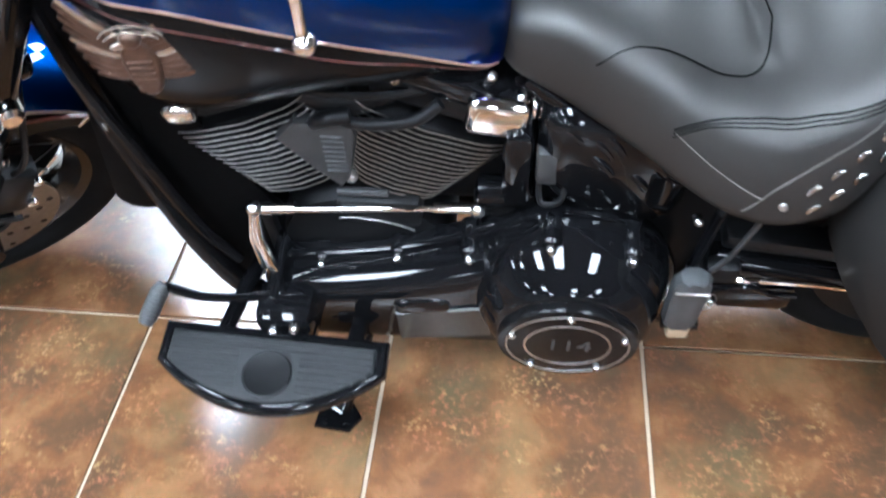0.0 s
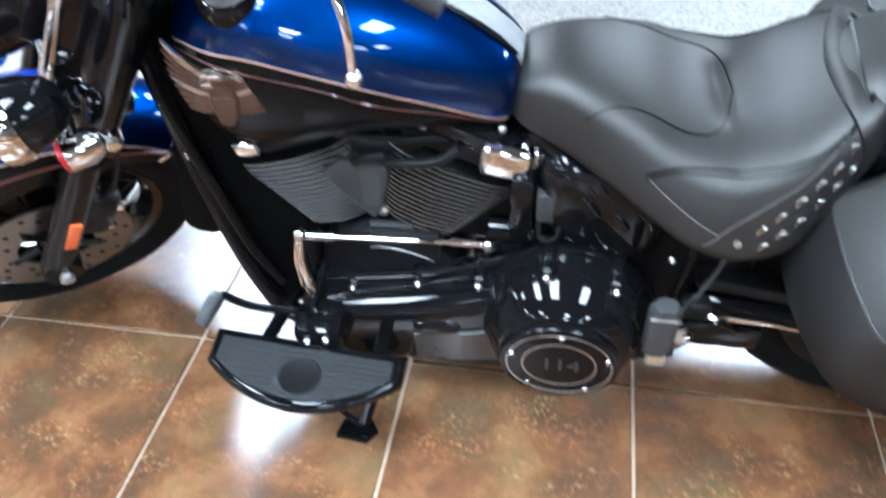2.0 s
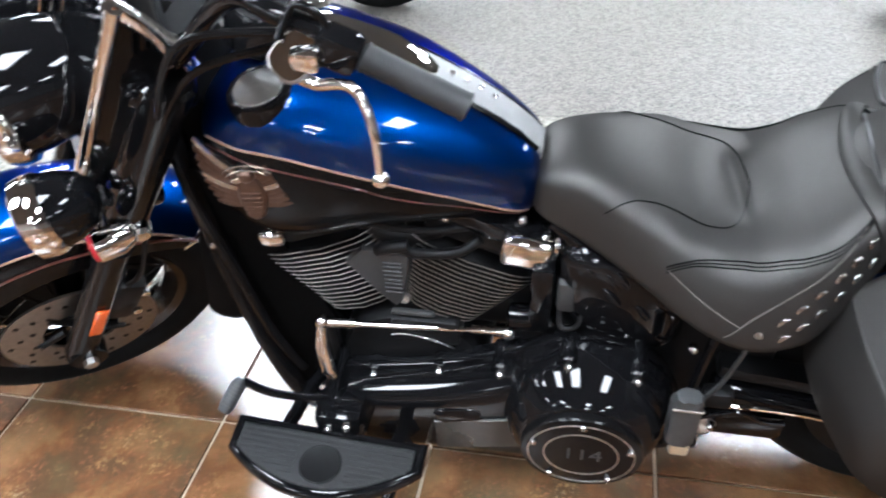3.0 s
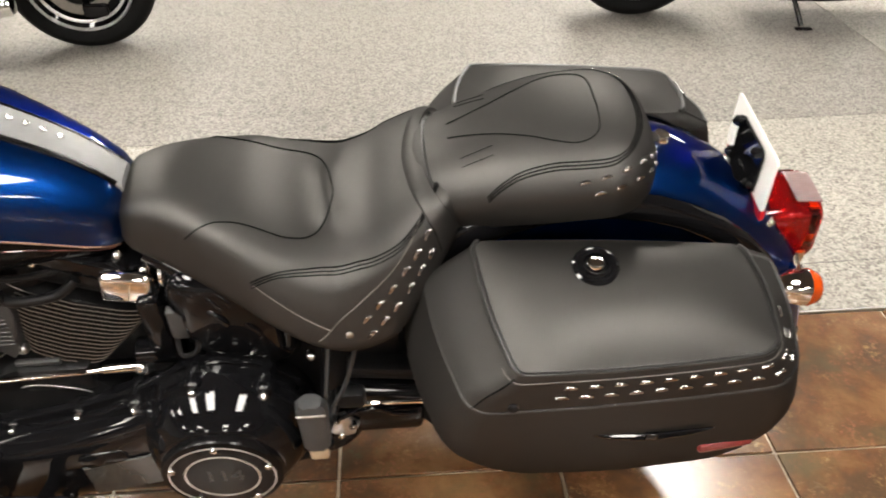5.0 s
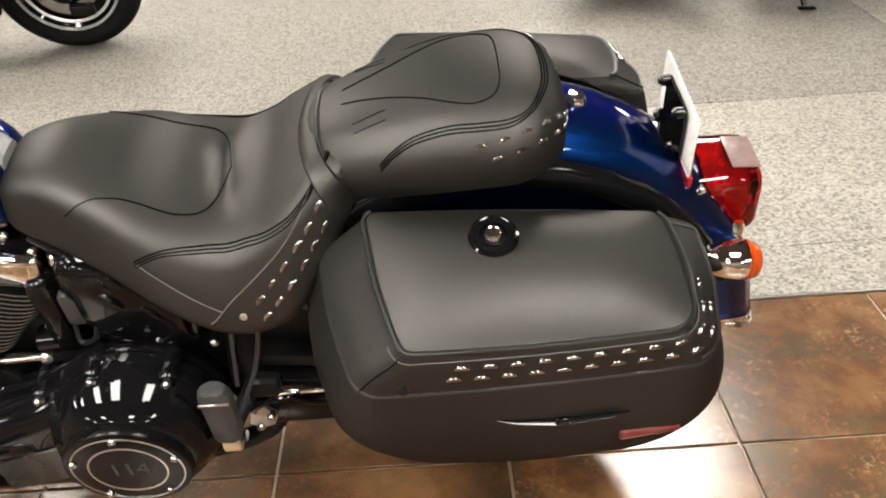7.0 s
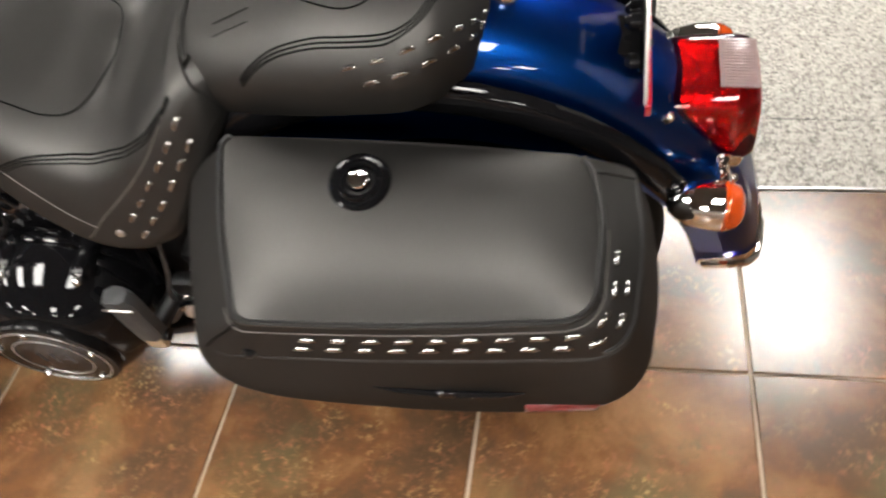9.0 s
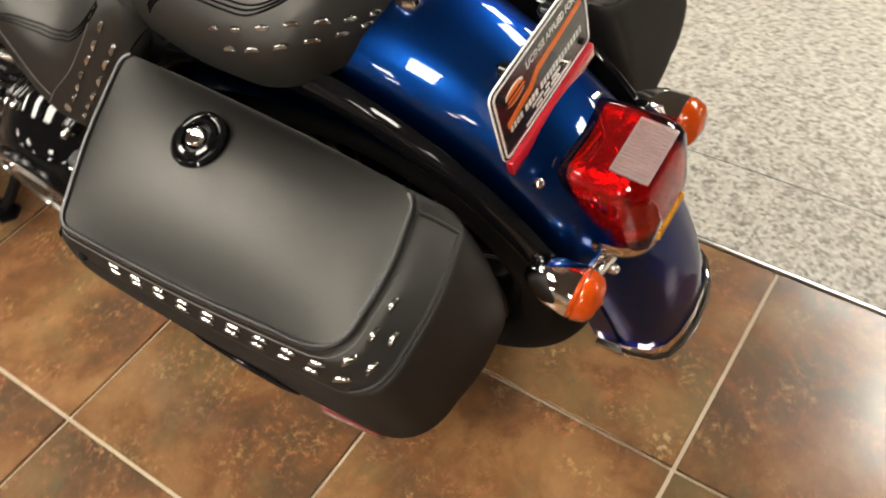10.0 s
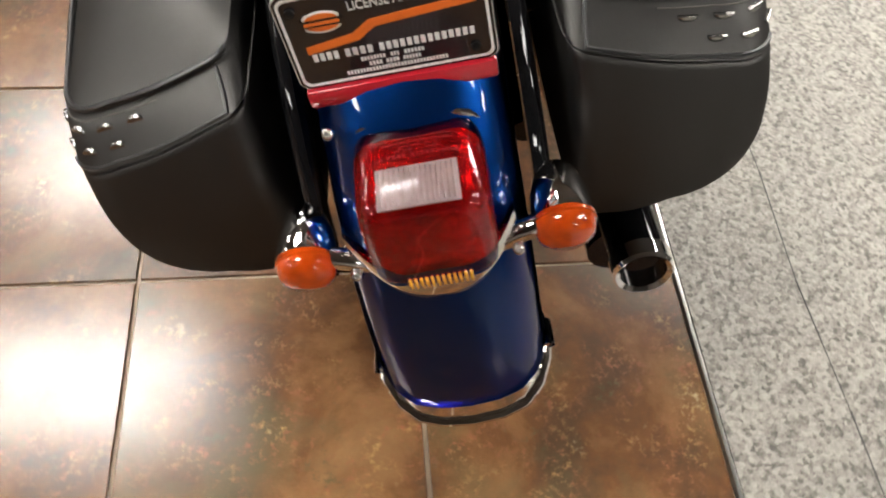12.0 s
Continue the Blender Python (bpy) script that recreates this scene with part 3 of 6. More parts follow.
def lamp(name, at, ahead, r, depth, label, glass):
    at, ax = Vector(at), -Vector(ahead).normalized()
    L = part(name, lathe([(0.0, depth), (r * 0.35, depth * 0.97), (r * 0.68, depth * 0.82), (r * 0.9, depth * 0.5), (r * 0.97, depth * 0.2), (r * 0.97, 0.0)], at, ax, 40), BLACK, bike, label)
    part("trim_ring", torus_lathe([(r * 0.98, 0.022), (r * 1.06, 0.014), (r * 1.07, 0.0), (r * 1.03, -0.014), (r * 0.92, -0.018), (r * 0.9, -0.008)], at, ax, 48), CHROME, L, "chrome trim ring")
    part("lens", lathe([(r * 0.93, -0.004), (r * 0.8, -0.014), (r * 0.45, -0.022), (0.0, -0.025)], at, ax, 32), glass, L, "clear lamp lens")
    return L


AHEAD = (TURNED.to_3x3() @ Vector((-1, 0, -0.05))).normalized()
lamp("headlamp", TURNED @ Vector((-1.49, 0, 0.915)), AHEAD, 0.098, 0.19, "gloss black headlamp with chrome trim ring", CLEAR)
lamp("auxiliary_lamp", TURNED @ Vector((-1.485, -0.195, 0.885)), AHEAD, 0.056, 0.085, "gloss black auxiliary lamp with chrome trim ring", CLEAR)
lamp("auxiliary_lamp", TURNED @ Vector((-1.485, 0.195, 0.885)), AHEAD, 0.062, 0.12, "gloss black auxiliary lamp with chrome trim ring", CLEAR)
part("light_bar", turned(tube(smooth_path([(-1.43, -0.195, 0.80), (-1.42, -0.10, 0.815), (-1.42, 0.10, 0.815), (-1.43, 0.195, 0.80)], 6), 0.010, 12)), CHROME, bike, "chrome bar that carries the auxiliary lamps")
for s in (-1, 1):
    sg = part("front_turn_signal", turned(lathe([(0.0, 0.06), (0.018, 0.055), (0.028, 0.035), (0.03, 0.0)], (-1.45, s * 0.195, 0.765), (1, 0, 0), 24)), CHROME, bike, "chrome bullet turn signal")
    part("signal_lens", turned(lathe([(0.029, 0.0), (0.027, -0.008), (0.015, -0.014), (0, -0.016)], (-1.45, s * 0.195, 0.765), (1, 0, 0), 24)), RED_FLAT, sg, "red-orange signal lens")
SHROUD = [(-1.415, 0.86), (-1.278, 1.115), (-1.242, 1.06), (-1.222, 0.99), (-1.270, 0.86), (-1.37, 0.71), (-1.435, 0.78)]
shroud = bmesh.new()
add_loft(shroud, [[Vector((x, y, z)) for x, z in SHROUD] for y in (-0.118, 0.118)])
bmesh.ops.bevel(shroud, geom=list(shroud.edges), offset=0.012, segments=2, affect="EDGES")
part("fork_shroud", turned(shroud), BLACK, fork, "gloss black fork shroud")
for s in (-1, 1):
    part("shroud_trim", turned(tube([(-1.428, s * 0.128, 0.845), (-1.372, s * 0.13, 0.95), (-1.272, s * 0.13, 1.13)], 0.010, 10)), CHROME, fork, "chrome tube along the fork shroud")
    part("shroud_edge", turned(tube(smooth_path([(-1.276, s * 0.12, 1.130), (-1.248, s * 0.125, 1.080), (-1.228, s * 0.125, 1.020), (-1.222, s * 0.12, 0.975)], 5), [0.012] * 8 + [0.016] * 8, 10)), CHROME, fork)
    part("clamp_cap", turned(lathe([(0.018, 0), (0.018, 0.02), (0.012, 0.026), (0, 0.026)], (-1.395, s * 0.150, 0.705), (0, s, 0), 18)), CHROME, fork)

# --- handlebar with clutch lever and mirror ---
hb = part("handlebar", tube(smooth_path([TURNED @ Vector((-1.21, 0.36, 1.08)), TURNED @ Vector((-1.24, 0.20, 1.06)), TURNED @ Vector((-1.27, 0, 0.985)), TURNED @ Vector((-1.25, -0.13, 1.005)),
                                         (-1.03, -0.195, 1.10), (-0.96, -0.215, 1.095), (-0.87, -0.222, 1.062)], 8), 0.0127, 14), BLACK, bike, "gloss black handlebar turned to its stop")
g0, g1 = Vector((-0.872, -0.223, 1.055)), Vector((-0.752, -0.234, 1.000))
grip = part("grip", tube([g0, g0.lerp(g1, 0.03), g0.lerp(g1, 0.06), g0.lerp(g1, 0.95), g0.lerp(g1, 0.985), g1], [0.014, 0.0185, 0.0165, 0.0165, 0.018, 0.013], 22), GRIP, hb, "dark grey rubber handgrip")
part("switch_housing", box(g0 + Vector((-0.025, 0.0, 0.008)), (0.055, 0.042, 0.044), 0.012, Matrix.Rotation(math.radians(24), 4, "Y")), BLACK, hb, "gloss black switch housing")
part("lever_perch", box((-0.928, -0.243, 1.062), (0.035, 0.03, 0.028), 0.008), CHROME, hb, "chrome lever perch")
lev = smooth_path([(-0.945, -0.246, 1.040), (-0.918, -0.252, 1.034), (-0.894, -0.262, 1.043), (-0.872, -0.275, 1.050), (-0.857, -0.285, 1.038), (-0.845, -0.300, 1.004), (-0.843, -0.309, 0.957)], 6)
lever = part("clutch_lever", tube(lev, [0.008 - 0.003 * i / (len(lev) - 1) for i in range(len(lev))], 12), CHROME, hb, "polished clutch lever with ball end")
mball = bmesh.new()
bmesh.ops.create_uvsphere(mball, u_segments=16, v_segments=10, radius=0.0105, matrix=Matrix.Translation((-0.842, -0.310, 0.952)))
part("lever_ball", mball, CHROME, hb)
mir_m = basis((-0.941, -0.246, 1.066), (0.75, -0.3, -0.62), (0.25, -0.72, 0.62))
mo = [(p[0], p[1] * 1.15) for p in [(0.024 * math.copysign(abs(math.cos(a)) ** 0.7, math.cos(a)), 0.026 * math.copysign(abs(math.sin(a)) ** 0.7, math.sin(a))) for a in [2 * math.pi * i / 32 for i in range(32)]]]
mirror = part("mirror", slab(mo, 0.014, mir_m @ Matrix.Translation((0, 0, -0.014)), 0.005), STEEL, bike, "satin chrome oval rear mirror")
part("mirror_glass", slab([(x * 0.9, y * 0.9) for x, y in mo], 0.0015, mir_m @ Matrix.Translation((0, 0, 0.0005))), MIRROR, mirror, "mirror glass")
part("mirror_stem", tube(smooth_path([(-0.955, -0.245, 1.085), (-0.94, -0.225, 1.115), (-0.915, -0.222, 1.105), (-0.905, -0.222, 1.08)], 6), 0.0055, 10), BLACK, mirror)
for k, (a, b) in enumerate((((-0.93, -0.22, 1.08), (-1.20, -0.09, 0.86)), ((-0.92, -0.21, 1.07), (-1.21, -0.07, 0.83)))):
    part("cable", tube(smooth_path([a, Vector(a).lerp(Vector(b), 0.4) + Vector((-0.06, -0.03, 0.05 - 0.03 * k)), Vector(a).lerp(Vector(b), 0.8) + Vector((-0.04, -0.05, 0)), b], 8), 0.0055, 8), BLACK_FINE, hb)

# --- fuel tank ---
tw = hermite([(-1.175, 0.10), (-1.15, 0.136), (-1.08, 0.160), (-0.98, 0.165), (-0.88, 0.147), (-0.78, 0.113), (-0.70, 0.079), (-0.685, 0.062)])
tt = hermite([(-1.175, 0.865), (-1.13, 0.900), (-1.02, 0.927), (-0.92, 0.912), (-0.80, 0.858), (-0.70, 0.785), (-0.685, 0.765)])
tb = hermite([(-1.175, 0.70), (-1.13, 0.648), (-1.0, 0.642), (-0.85, 0.655), (-0.72, 0.655), (-0.685, 0.675)])


def tank_power(x):
    """The tank is squarer in section where the gauge and the cap sit."""
    return 2.45 + 1.5 * math.exp(-((x + 1.07) / 0.08) ** 2)


def tank_pt(x, deg, lift=0.0):
    a = math.radians(deg)
    w, zt, zb = tw(x) + lift, tt(x) + lift, tb(x) - lift
    cz, h = (zt + zb) / 2, (zt - zb) / 2
    e = 2 / tank_power(x)
    return Vector((x, w * math.copysign(abs(math.sin(a)) ** e, math.sin(a)), cz + h * math.copysign(abs(math.cos(a)) ** e, math.cos(a))))


two_tone = hermite([(-1.175, 0.835), (-1.12, 0.846), (-1.05, 0.843), (-0.975, 0.828), (-0.90, 0.800), (-0.82, 0.762), (-0.747, 0.720), (-0.70, 0.692), (-0.685, 0.684)])


def tank_side(x):
    """The angle at which the two-tone line runs."""
    z = two_tone(x)
    zt, zb = tt(x), tb(x)
    c = max(-0.9, min(0.9, (z - (zt + zb) / 2) / ((zt - zb) / 2)))
    return math.degrees(math.acos(math.copysign(abs(c) ** (tank_power(x) / 2), c)))


txs = [-1.175 + 0.49 * i / 40 for i in range(41)]
tank_rings = []
for x in txs:
    d = tank_side(x)
    ang = [d * i / 14 for i in range(14)] + [d + (180 - d) * i / 14 for i in range(14)]
    tank_rings.append([tank_pt(x, a) for a in ang] + [tank_pt(x, 180)] + [tank_pt(x, -a) for a in ang[:0:-1]])
tank = part("fuel_tank", loft(tank_rings, mat_of=lambda i: 0 if i < 14 or i >= 42 else 1), [BLUE, BLACK_FINE], bike, "two-tone fuel tank, metallic blue above gloss black", 60)
for s in (1, -1):
    part("pinstripe", tube([tank_pt(x, s * tank_side(x), 0.0006) for x in txs[2:-1]], 0.0015, 6), PIN, tank, "tan pinstripe")
    part("pinstripe", tube([tank_pt(x, s * (tank_side(x) + 7), 0.0004) for x in txs[2:-1]], 0.0009, 6), PIN_RED, tank, "dark red pinstripe")
cn = Vector((-0.12, -0.15, 0.97)).normalized()
cp = tank_pt(-1.062, -26) - cn * 0.002
gauge = part("fuel_gauge", lathe([(0.049, -0.024), (0.048, -0.004), (0.0465, 0.000), (0.045, 0.003), (0.040, 0.0045), (0.037, 0.003), (0.0, 0.0025)], cp, cn, 44), BLACK, tank, "flush fuel gauge with black ring and chrome face")
part("gauge_face", lathe([(0.0365, 0.0020), (0.035, 0.0048), (0.020, 0.0066), (0.0, 0.0072)], cp, cn, 32), STEEL, gauge, "polished silver face")
cp2 = tank_pt(-1.062, 26)
part("fuel_cap", lathe([(0.043, -0.012), (0.043, 0.004), (0.039, 0.012), (0.028, 0.016), (0.0, 0.017)], cp2, Vector((-0.12, 0.20, 0.95)), 40), CHROME, tank, "chrome fuel cap")


def console_rings(x0, x1, hw, lift, n=12):
    out = []
    for i in range(n + 1):
        x = x0 + (x1 - x0) * i / n
        z = tt(x)
        w = hw(i / n)
        h = lift(i / n)
        out.append([Vector((x, y * w, z + d * h - 0.012)) for y, d in ((-1.0, 0), (-1.0, 0.6), (-0.86, 0.92), (-0.5, 1.02), (0, 1.06), (0.5, 1.02), (0.86, 0.92), (1.0, 0.6), (1.0, 0))])
    return out


con = part("console", loft(console_rings(-1.12, -0.835, hermite([(0, 0.030), (0.3, 0.038), (0.7, 0.032), (0.93, 0.022), (1, 0.012)]), hermite([(0, 0.03), (0.25, 0.042), (0.6, 0.036), (0.9, 0.028), (1, 0.020)]), 20)), CHROME, tank, "chrome tank console")
strap = part("tank_strap", loft(console_rings(-0.875, -0.682, hermite([(0, 0.036), (1, 0.028)]), hermite([(0, 0.019), (1, 0.019)]))), STRAP, tank, "grey leather tank strap with rivets")
part("strap_edge", tube([Vector((x, -(0.034 + (x + 0.87) * -0.045), tt(x) + 0.001)) for x in np.linspace(-0.872, -0.69, 8)], 0.005, 6), BLACK_FINE, strap)
part("strap_edge", tube([Vector((x, (0.034 + (x + 0.87) * -0.045), tt(x) + 0.001)) for x in np.linspace(-0.872, -0.69, 8)], 0.005, 6), BLACK_FINE, strap)
for x in (-0.815, -0.795, -0.775, -0.755):
    part("rivet", lathe([(0.0045, -0.002), (0.0045, 0.002), (0.002, 0.004), (0, 0.0042)], (x, 0.004, tt(x) + 0.0105), (0.4, 0, 0.9), 10), CHROME, strap)
part("dash_dial", lathe([(0.058, -0.04), (0.058, 0.012), (0.052, 0.020), (0.046, 0.013), (0, 0.013)], (-1.075, 0, tt(-1.085) + 0.050), (0.25, 0, 1), 36), BLACK, con, "round black speedometer")
part("dial_face", lathe([(0.045, 0.0135), (0.0, 0.0145)], (-1.075, 0, tt(-1.085) + 0.050), (0.25, 0, 1), 32), SATIN, con, "dark dial face")
part("needle", box((-1.055, -0.004, tt(-1.085) + 0.063), (0.040, 0.004, 0.003), 0.001, Matrix.Rotation(math.radians(-40), 4, "Z"), 1), RED_FLAT, con, "red needle")
# winged relief on the tank side
em_at = tank_pt(-1.082, -89, 0.001)
em = basis(em_at, (1, 0, 0.02), (0.10, -1, 0.12))
badge = part("winged_badge", slab([(0.021 * math.cos(a) * (1 + 0.15 * math.sin(a)), -0.030 + 0.040 * math.sin(a)) for a in [2 * math.pi * i / 32 for i in range(32)]], 0.010, em, 0.008, 4), BRONZE, tank, "aged bronze winged relief badge")
for s in (-1, 1):
    for k in range(9):
        l = (0.096 if s > 0 else 0.086) * (1 - 0.055 * k)
        a0 = math.radians(47 - 5.5 * k) if s > 0 else math.radians(134 + 5.0 * k)
        o = Vector((0.006 * s, 0.008 - 0.0062 * k))
        out, back = [], []
        for i in range(8):
            t = i / 7
            a = a0 - s * 0.35 * (1 - t)
            p = o + Vector((math.cos(a), math.sin(a))) * l * t
            n = Vector((-math.sin(a), math.cos(a))) * (0.0042 * math.sin(math.pi * (0.16 + 0.78 * t)) + 0.0006)
            out.append(p + n)
            back.append(p - n)
        part("feather", slab(out + back[::-1], 0.0068 - 0.0004 * k, em, 0.0018), SILVER if k in (0, 4) else BRONZE, badge)
part("head", slab([(0.012 * math.cos(a) - 0.002, 0.008 + 0.010 * math.sin(a)) for a in [2 * math.pi * i / 20 for i in range(20)]], 0.014, em, 0.006, 3), BRONZE, badge)
part("beak", slab([(-0.010, 0.012), (-0.026, 0.004), (-0.020, -0.002), (-0.006, 0.002)], 0.014, em, 0.003), SILVER, badge)
for k, (w, h) in enumerate(((0.040, 0.026), (0.034, 0.018))):
    part("badge_arc", tube([em @ Vector((w * math.cos(t), 0.000 + h * math.sin(t), 0.008)) for t in np.linspace(0.5, 2.64, 16)], 0.0014, 6), SILVER, badge)
for k in range(6):
    part("breast_feather", slab([(0.014 * math.cos(a), -0.018 - 0.008 * k + 0.006 * math.sin(a)) for a in [math.pi + math.pi * i / 10 for i in range(11)]], 0.0125 - 0.0006 * k, em, 0.002), BRONZE, badge)

# --- seats ---
class Skin:
    """A cushion: cross sections along x, each from the crown (u = 0) down one flank (u = 1)."""

    def __init__(self, w, zc, zb, flank, slant=None):
        self.w, self.zc, self.zb, self.flank, self.slant = w, zc, zb, flank, slant

    def lean(self, x, z):
        """How far a cross section leans back towards its foot."""
        if self.slant is None:
            return x
        zc, zb = self.zc(x), self.zb(x)
        return x + self.slant(x) * max(0.0, (zc - z) / (zc - zb))

    def half(self, x, n):
        w, zc, zb = self.w(x), self.zc(x), self.zb(x)
        pts = [(y * w, zc + (zb - zc) * d) for y, d in self.flank]
        pts = [(-pts[1][0], pts[1][1])] + pts
        path = smooth_path([(a, b, 0) for a, b in pts], n)[n:]
        return path

    def pt(self, x, u, side=-1, lift=0.0):
        path = self.half(x, 8)
        i = min(len(path) - 2, int(u * (len(path) - 1)))
        t = u * (len(path) - 1) - i
        p = path[i].lerp(path[i + 1], t)
        d = (path[i + 1] - path[i]).normalized()
        nrm = Vector((-d.y, d.x))
        if nrm.x < 0 and nrm.y < 0:
            nrm = -nrm
        return Vector((self.lean(x, p.y), side * (p.x + nrm.x * lift), p.y + nrm.y * lift))

    def normal(self, x, u, side=-1):
        a = self.pt(x + 0.004, u, side) - self.pt(x - 0.004, u, side)
        b = self.pt(x, min(1, u + 0.02), side) - self.pt(x, max(0, u - 0.02), side)
        n = a.cross(b).normalized()
        c = Vector((0, side * 0.5, 0.4))
        return n if n.dot(c) > 0 else -n

    def mesh(self, xs, n=5):
        rings = []
        for x in xs:
            h = self.half(x, n)
            rings.append([Vector((self.lean(x, p.y), -p.x, p.y)) for p in h[::-1]] + [Vector((self.lean(x, p.y), p.x, p.y)) for p in h[1:]])
        return loft(rings)


stud_mesh = None


def stud(parent, at, along, normal, size=1.0):
    global stud_mesh
    if stud_mesh is None:
        rows = []
        for k, h in ((1.0, -0.002), (1.0, 0.0006), (0.86, 0.0013), (0.4, 0.0016)):
            arch = [(0.0088 * k * math.cos(a), -0.0024 * k + 0.0056 * k * math.sin(a)) for a in [math.pi * i / 8 for i in range(9)]]
            rows.append([Vector((x, y, h)) for x, y in arch])
        bm = loft(rows)
        stud_mesh = finish("stud", bm, STUD)
    ob = new("stud", stud_mesh)
    ob.parent = parent
    ob.matrix_basis = basis(at, along, normal) @ Matrix.Diagonal((size, size, size, 1))
    return ob


FL = [(0, 0), (0.38, 0.02), (0.64, 0.09), (0.80, 0.21), (0.88, 0.38), (0.945, 0.60), (1.0, 0.88), (0.985, 1.0)]
seat = Skin(hermite([(-0.695, 0.060), (-0.68, 0.082), (-0.62, 0.108), (-0.55, 0.145), (-0.47, 0.185), (-0.38, 0.207), (-0.30, 0.200), (-0.24, 0.165), (-0.20, 0.125), (-0.19, 0.11)]),
            hermite([(-0.695, 0.738), (-0.68, 0.762), (-0.62, 0.777), (-0.52, 0.756), (-0.44, 0.722), (-0.38, 0.712), (-0.33, 0.730), (-0.28, 0.768), (-0.235, 0.795), (-0.20, 0.800), (-0.19, 0.79)]),
            hermite([(-0.695, 0.70), (-0.62, 0.675), (-0.52, 0.640), (-0.42, 0.588), (-0.35, 0.572), (-0.29, 0.592), (-0.24, 0.658), (-0.20, 0.715), (-0.19, 0.728)]), FL)
sx = [-0.695 + 0.505 * i / 54 for i in range(55)]
seat_bm = seat.mesh(sx, 5)
for v in seat_bm.verts:
    # a short tuck across the middle, where pan and bolster meet
    if v.co.z > 0.69:
        k = max(0.0, min(1.0, (0.05 - v.co.y) / 0.10))
        d = math.hypot(v.co.x - (-0.396 + 0.014 * k), v.co.y - (0.05 - 0.10 * k))
        v.co.z -= 0.010 * math.exp(-(d / 0.017) ** 2)
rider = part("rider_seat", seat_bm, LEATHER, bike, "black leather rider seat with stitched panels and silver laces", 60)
for s in (-1, 1):
    line = hermite([(-0.497, 0.66), (-0.474, 0.53), (-0.452, 0.430), (-0.422, 0.366), (-0.385, 0.330), (-0.345, 0.338), (-0.303, 0.375), (-0.273, 0.396), (-0.252, 0.385), (-0.235, 0.315), (-0.215, 0.18)])
    for du, r in ((0.0, 0.0014), (0.022, 0.0011), (0.044, 0.0011)):
        part("seam", tube([seat.pt(x, line(x) + du, s, 0.0004) for x in np.linspace(-0.495, -0.215, 36)], r, 5), SEAM, rider)
    front = hermite([(-0.492, 0.66), (-0.461, 0.69), (-0.424, 0.725), (-0.384, 0.763)])
    part("thread", tube([seat.pt(x, front(x), s, 0.0004) for x in np.linspace(-0.492, -0.384, 14)], 0.0009, 5), THREAD, rider)
    back = hermite([(-0.404, 0.850), (-0.364, 0.680), (-0.325, 0.582), (-0.291, 0.528), (-0.265, 0.470), (-0.248, 0.385), (-0.220, 0.23)])
    part("thread", tube([seat.pt(x, back(x), s, 0.0004) for x in np.linspace(-0.404, -0.220, 26)], 0.0008, 5), THREAD, rider)
    line2 = hermite([(-0.586, 0.56), (-0.562, 0.38), (-0.54, 0.29), (-0.505, 0.235), (-0.477, 0.218), (-0.449, 0.214), (-0.419, 0.195), (-0.402, 0.165), (-0.387, 0.100), (-0.377, 0.0)])
    part("seam", tube([seat.pt(x, line2(x), s, 0.0006) for x in np.linspace(-0.586, -0.377, 70)], 0.0012, 5), SEAM, rider)
    inner = hermite([(-0.342, 0.742), (-0.331, 0.725), (-0.311, 0.675), (-0.291, 0.630), (-0.271, 0.602), (-0.254, 0.588), (-0.238, 0.537), (-0.226, 0.46)])
    outer = hermite([(-0.336, 0.83), (-0.325, 0.812), (-0.305, 0.775), (-0.285, 0.748), (-0.265, 0.735), (-0.248, 0.725), (-0.232, 0.710), (-0.216, 0.65)])
    for run, xs in ((inner, (-0.331, -0.311, -0.291, -0.271, -0.254, -0.238)), (outer, (-0.325, -0.305, -0.285, -0.265, -0.248, -0.232))):
        for x in xs:
            p, q = seat.pt(x, run(x), s, 0.001), seat.pt(x + 0.007, run(x + 0.007), s, 0.001)
            stud(rider, p, q - p, seat.normal(x, run(x), s), 1.12)
    part("snap", lathe([(0.0055, -0.002), (0.0055, 0.0015), (0.003, 0.003), (0, 0.0032)], seat.pt(-0.358, 0.788, s), seat.normal(-0.358, 0.788, s), 12), STEEL, rider)

FP = [(0, 0), (0.36, 0.03), (0.62, 0.12), (0.80, 0.25), (0.92, 0.40), (0.985, 0.58), (1.0, 0.80), (0.985, 1.0)]
pil = Skin(hermite([(-0.262, 0.070), (-0.256, 0.086), (-0.240, 0.106), (-0.14, 0.126), (-0.04, 0.140), (0.02, 0.142), (0.055, 0.132), (0.083, 0.108), (0.100, 0.076), (0.110, 0.030)]),
           hermite([(-0.262, 0.772), (-0.256, 0.788), (-0.240, 0.803), (-0.14, 0.842), (-0.04, 0.866), (0.02, 0.869), (0.060, 0.864), (0.082, 0.853), (0.098, 0.832), (0.110, 0.800)]),
           hermite([(-0.262, 0.712), (-0.14, 0.742), (0.0, 0.762), (0.110, 0.770)]), FP, lambda x: 0.052 * max(0.0, (-0.10 - x) / 0.162))
px = [-0.262 + 0.372 * i / 48 for i in range(49)]
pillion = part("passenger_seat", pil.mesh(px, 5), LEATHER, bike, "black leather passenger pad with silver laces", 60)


def skin_line(skin, pts, side, lift=0.0004, n=5):
    """A smooth run over a cushion through (x, u) points."""
    return [skin.pt(p.x, max(0.0, p.y), side, lift) for p in smooth_path([(x, u, 0) for x, u in pts], n)]


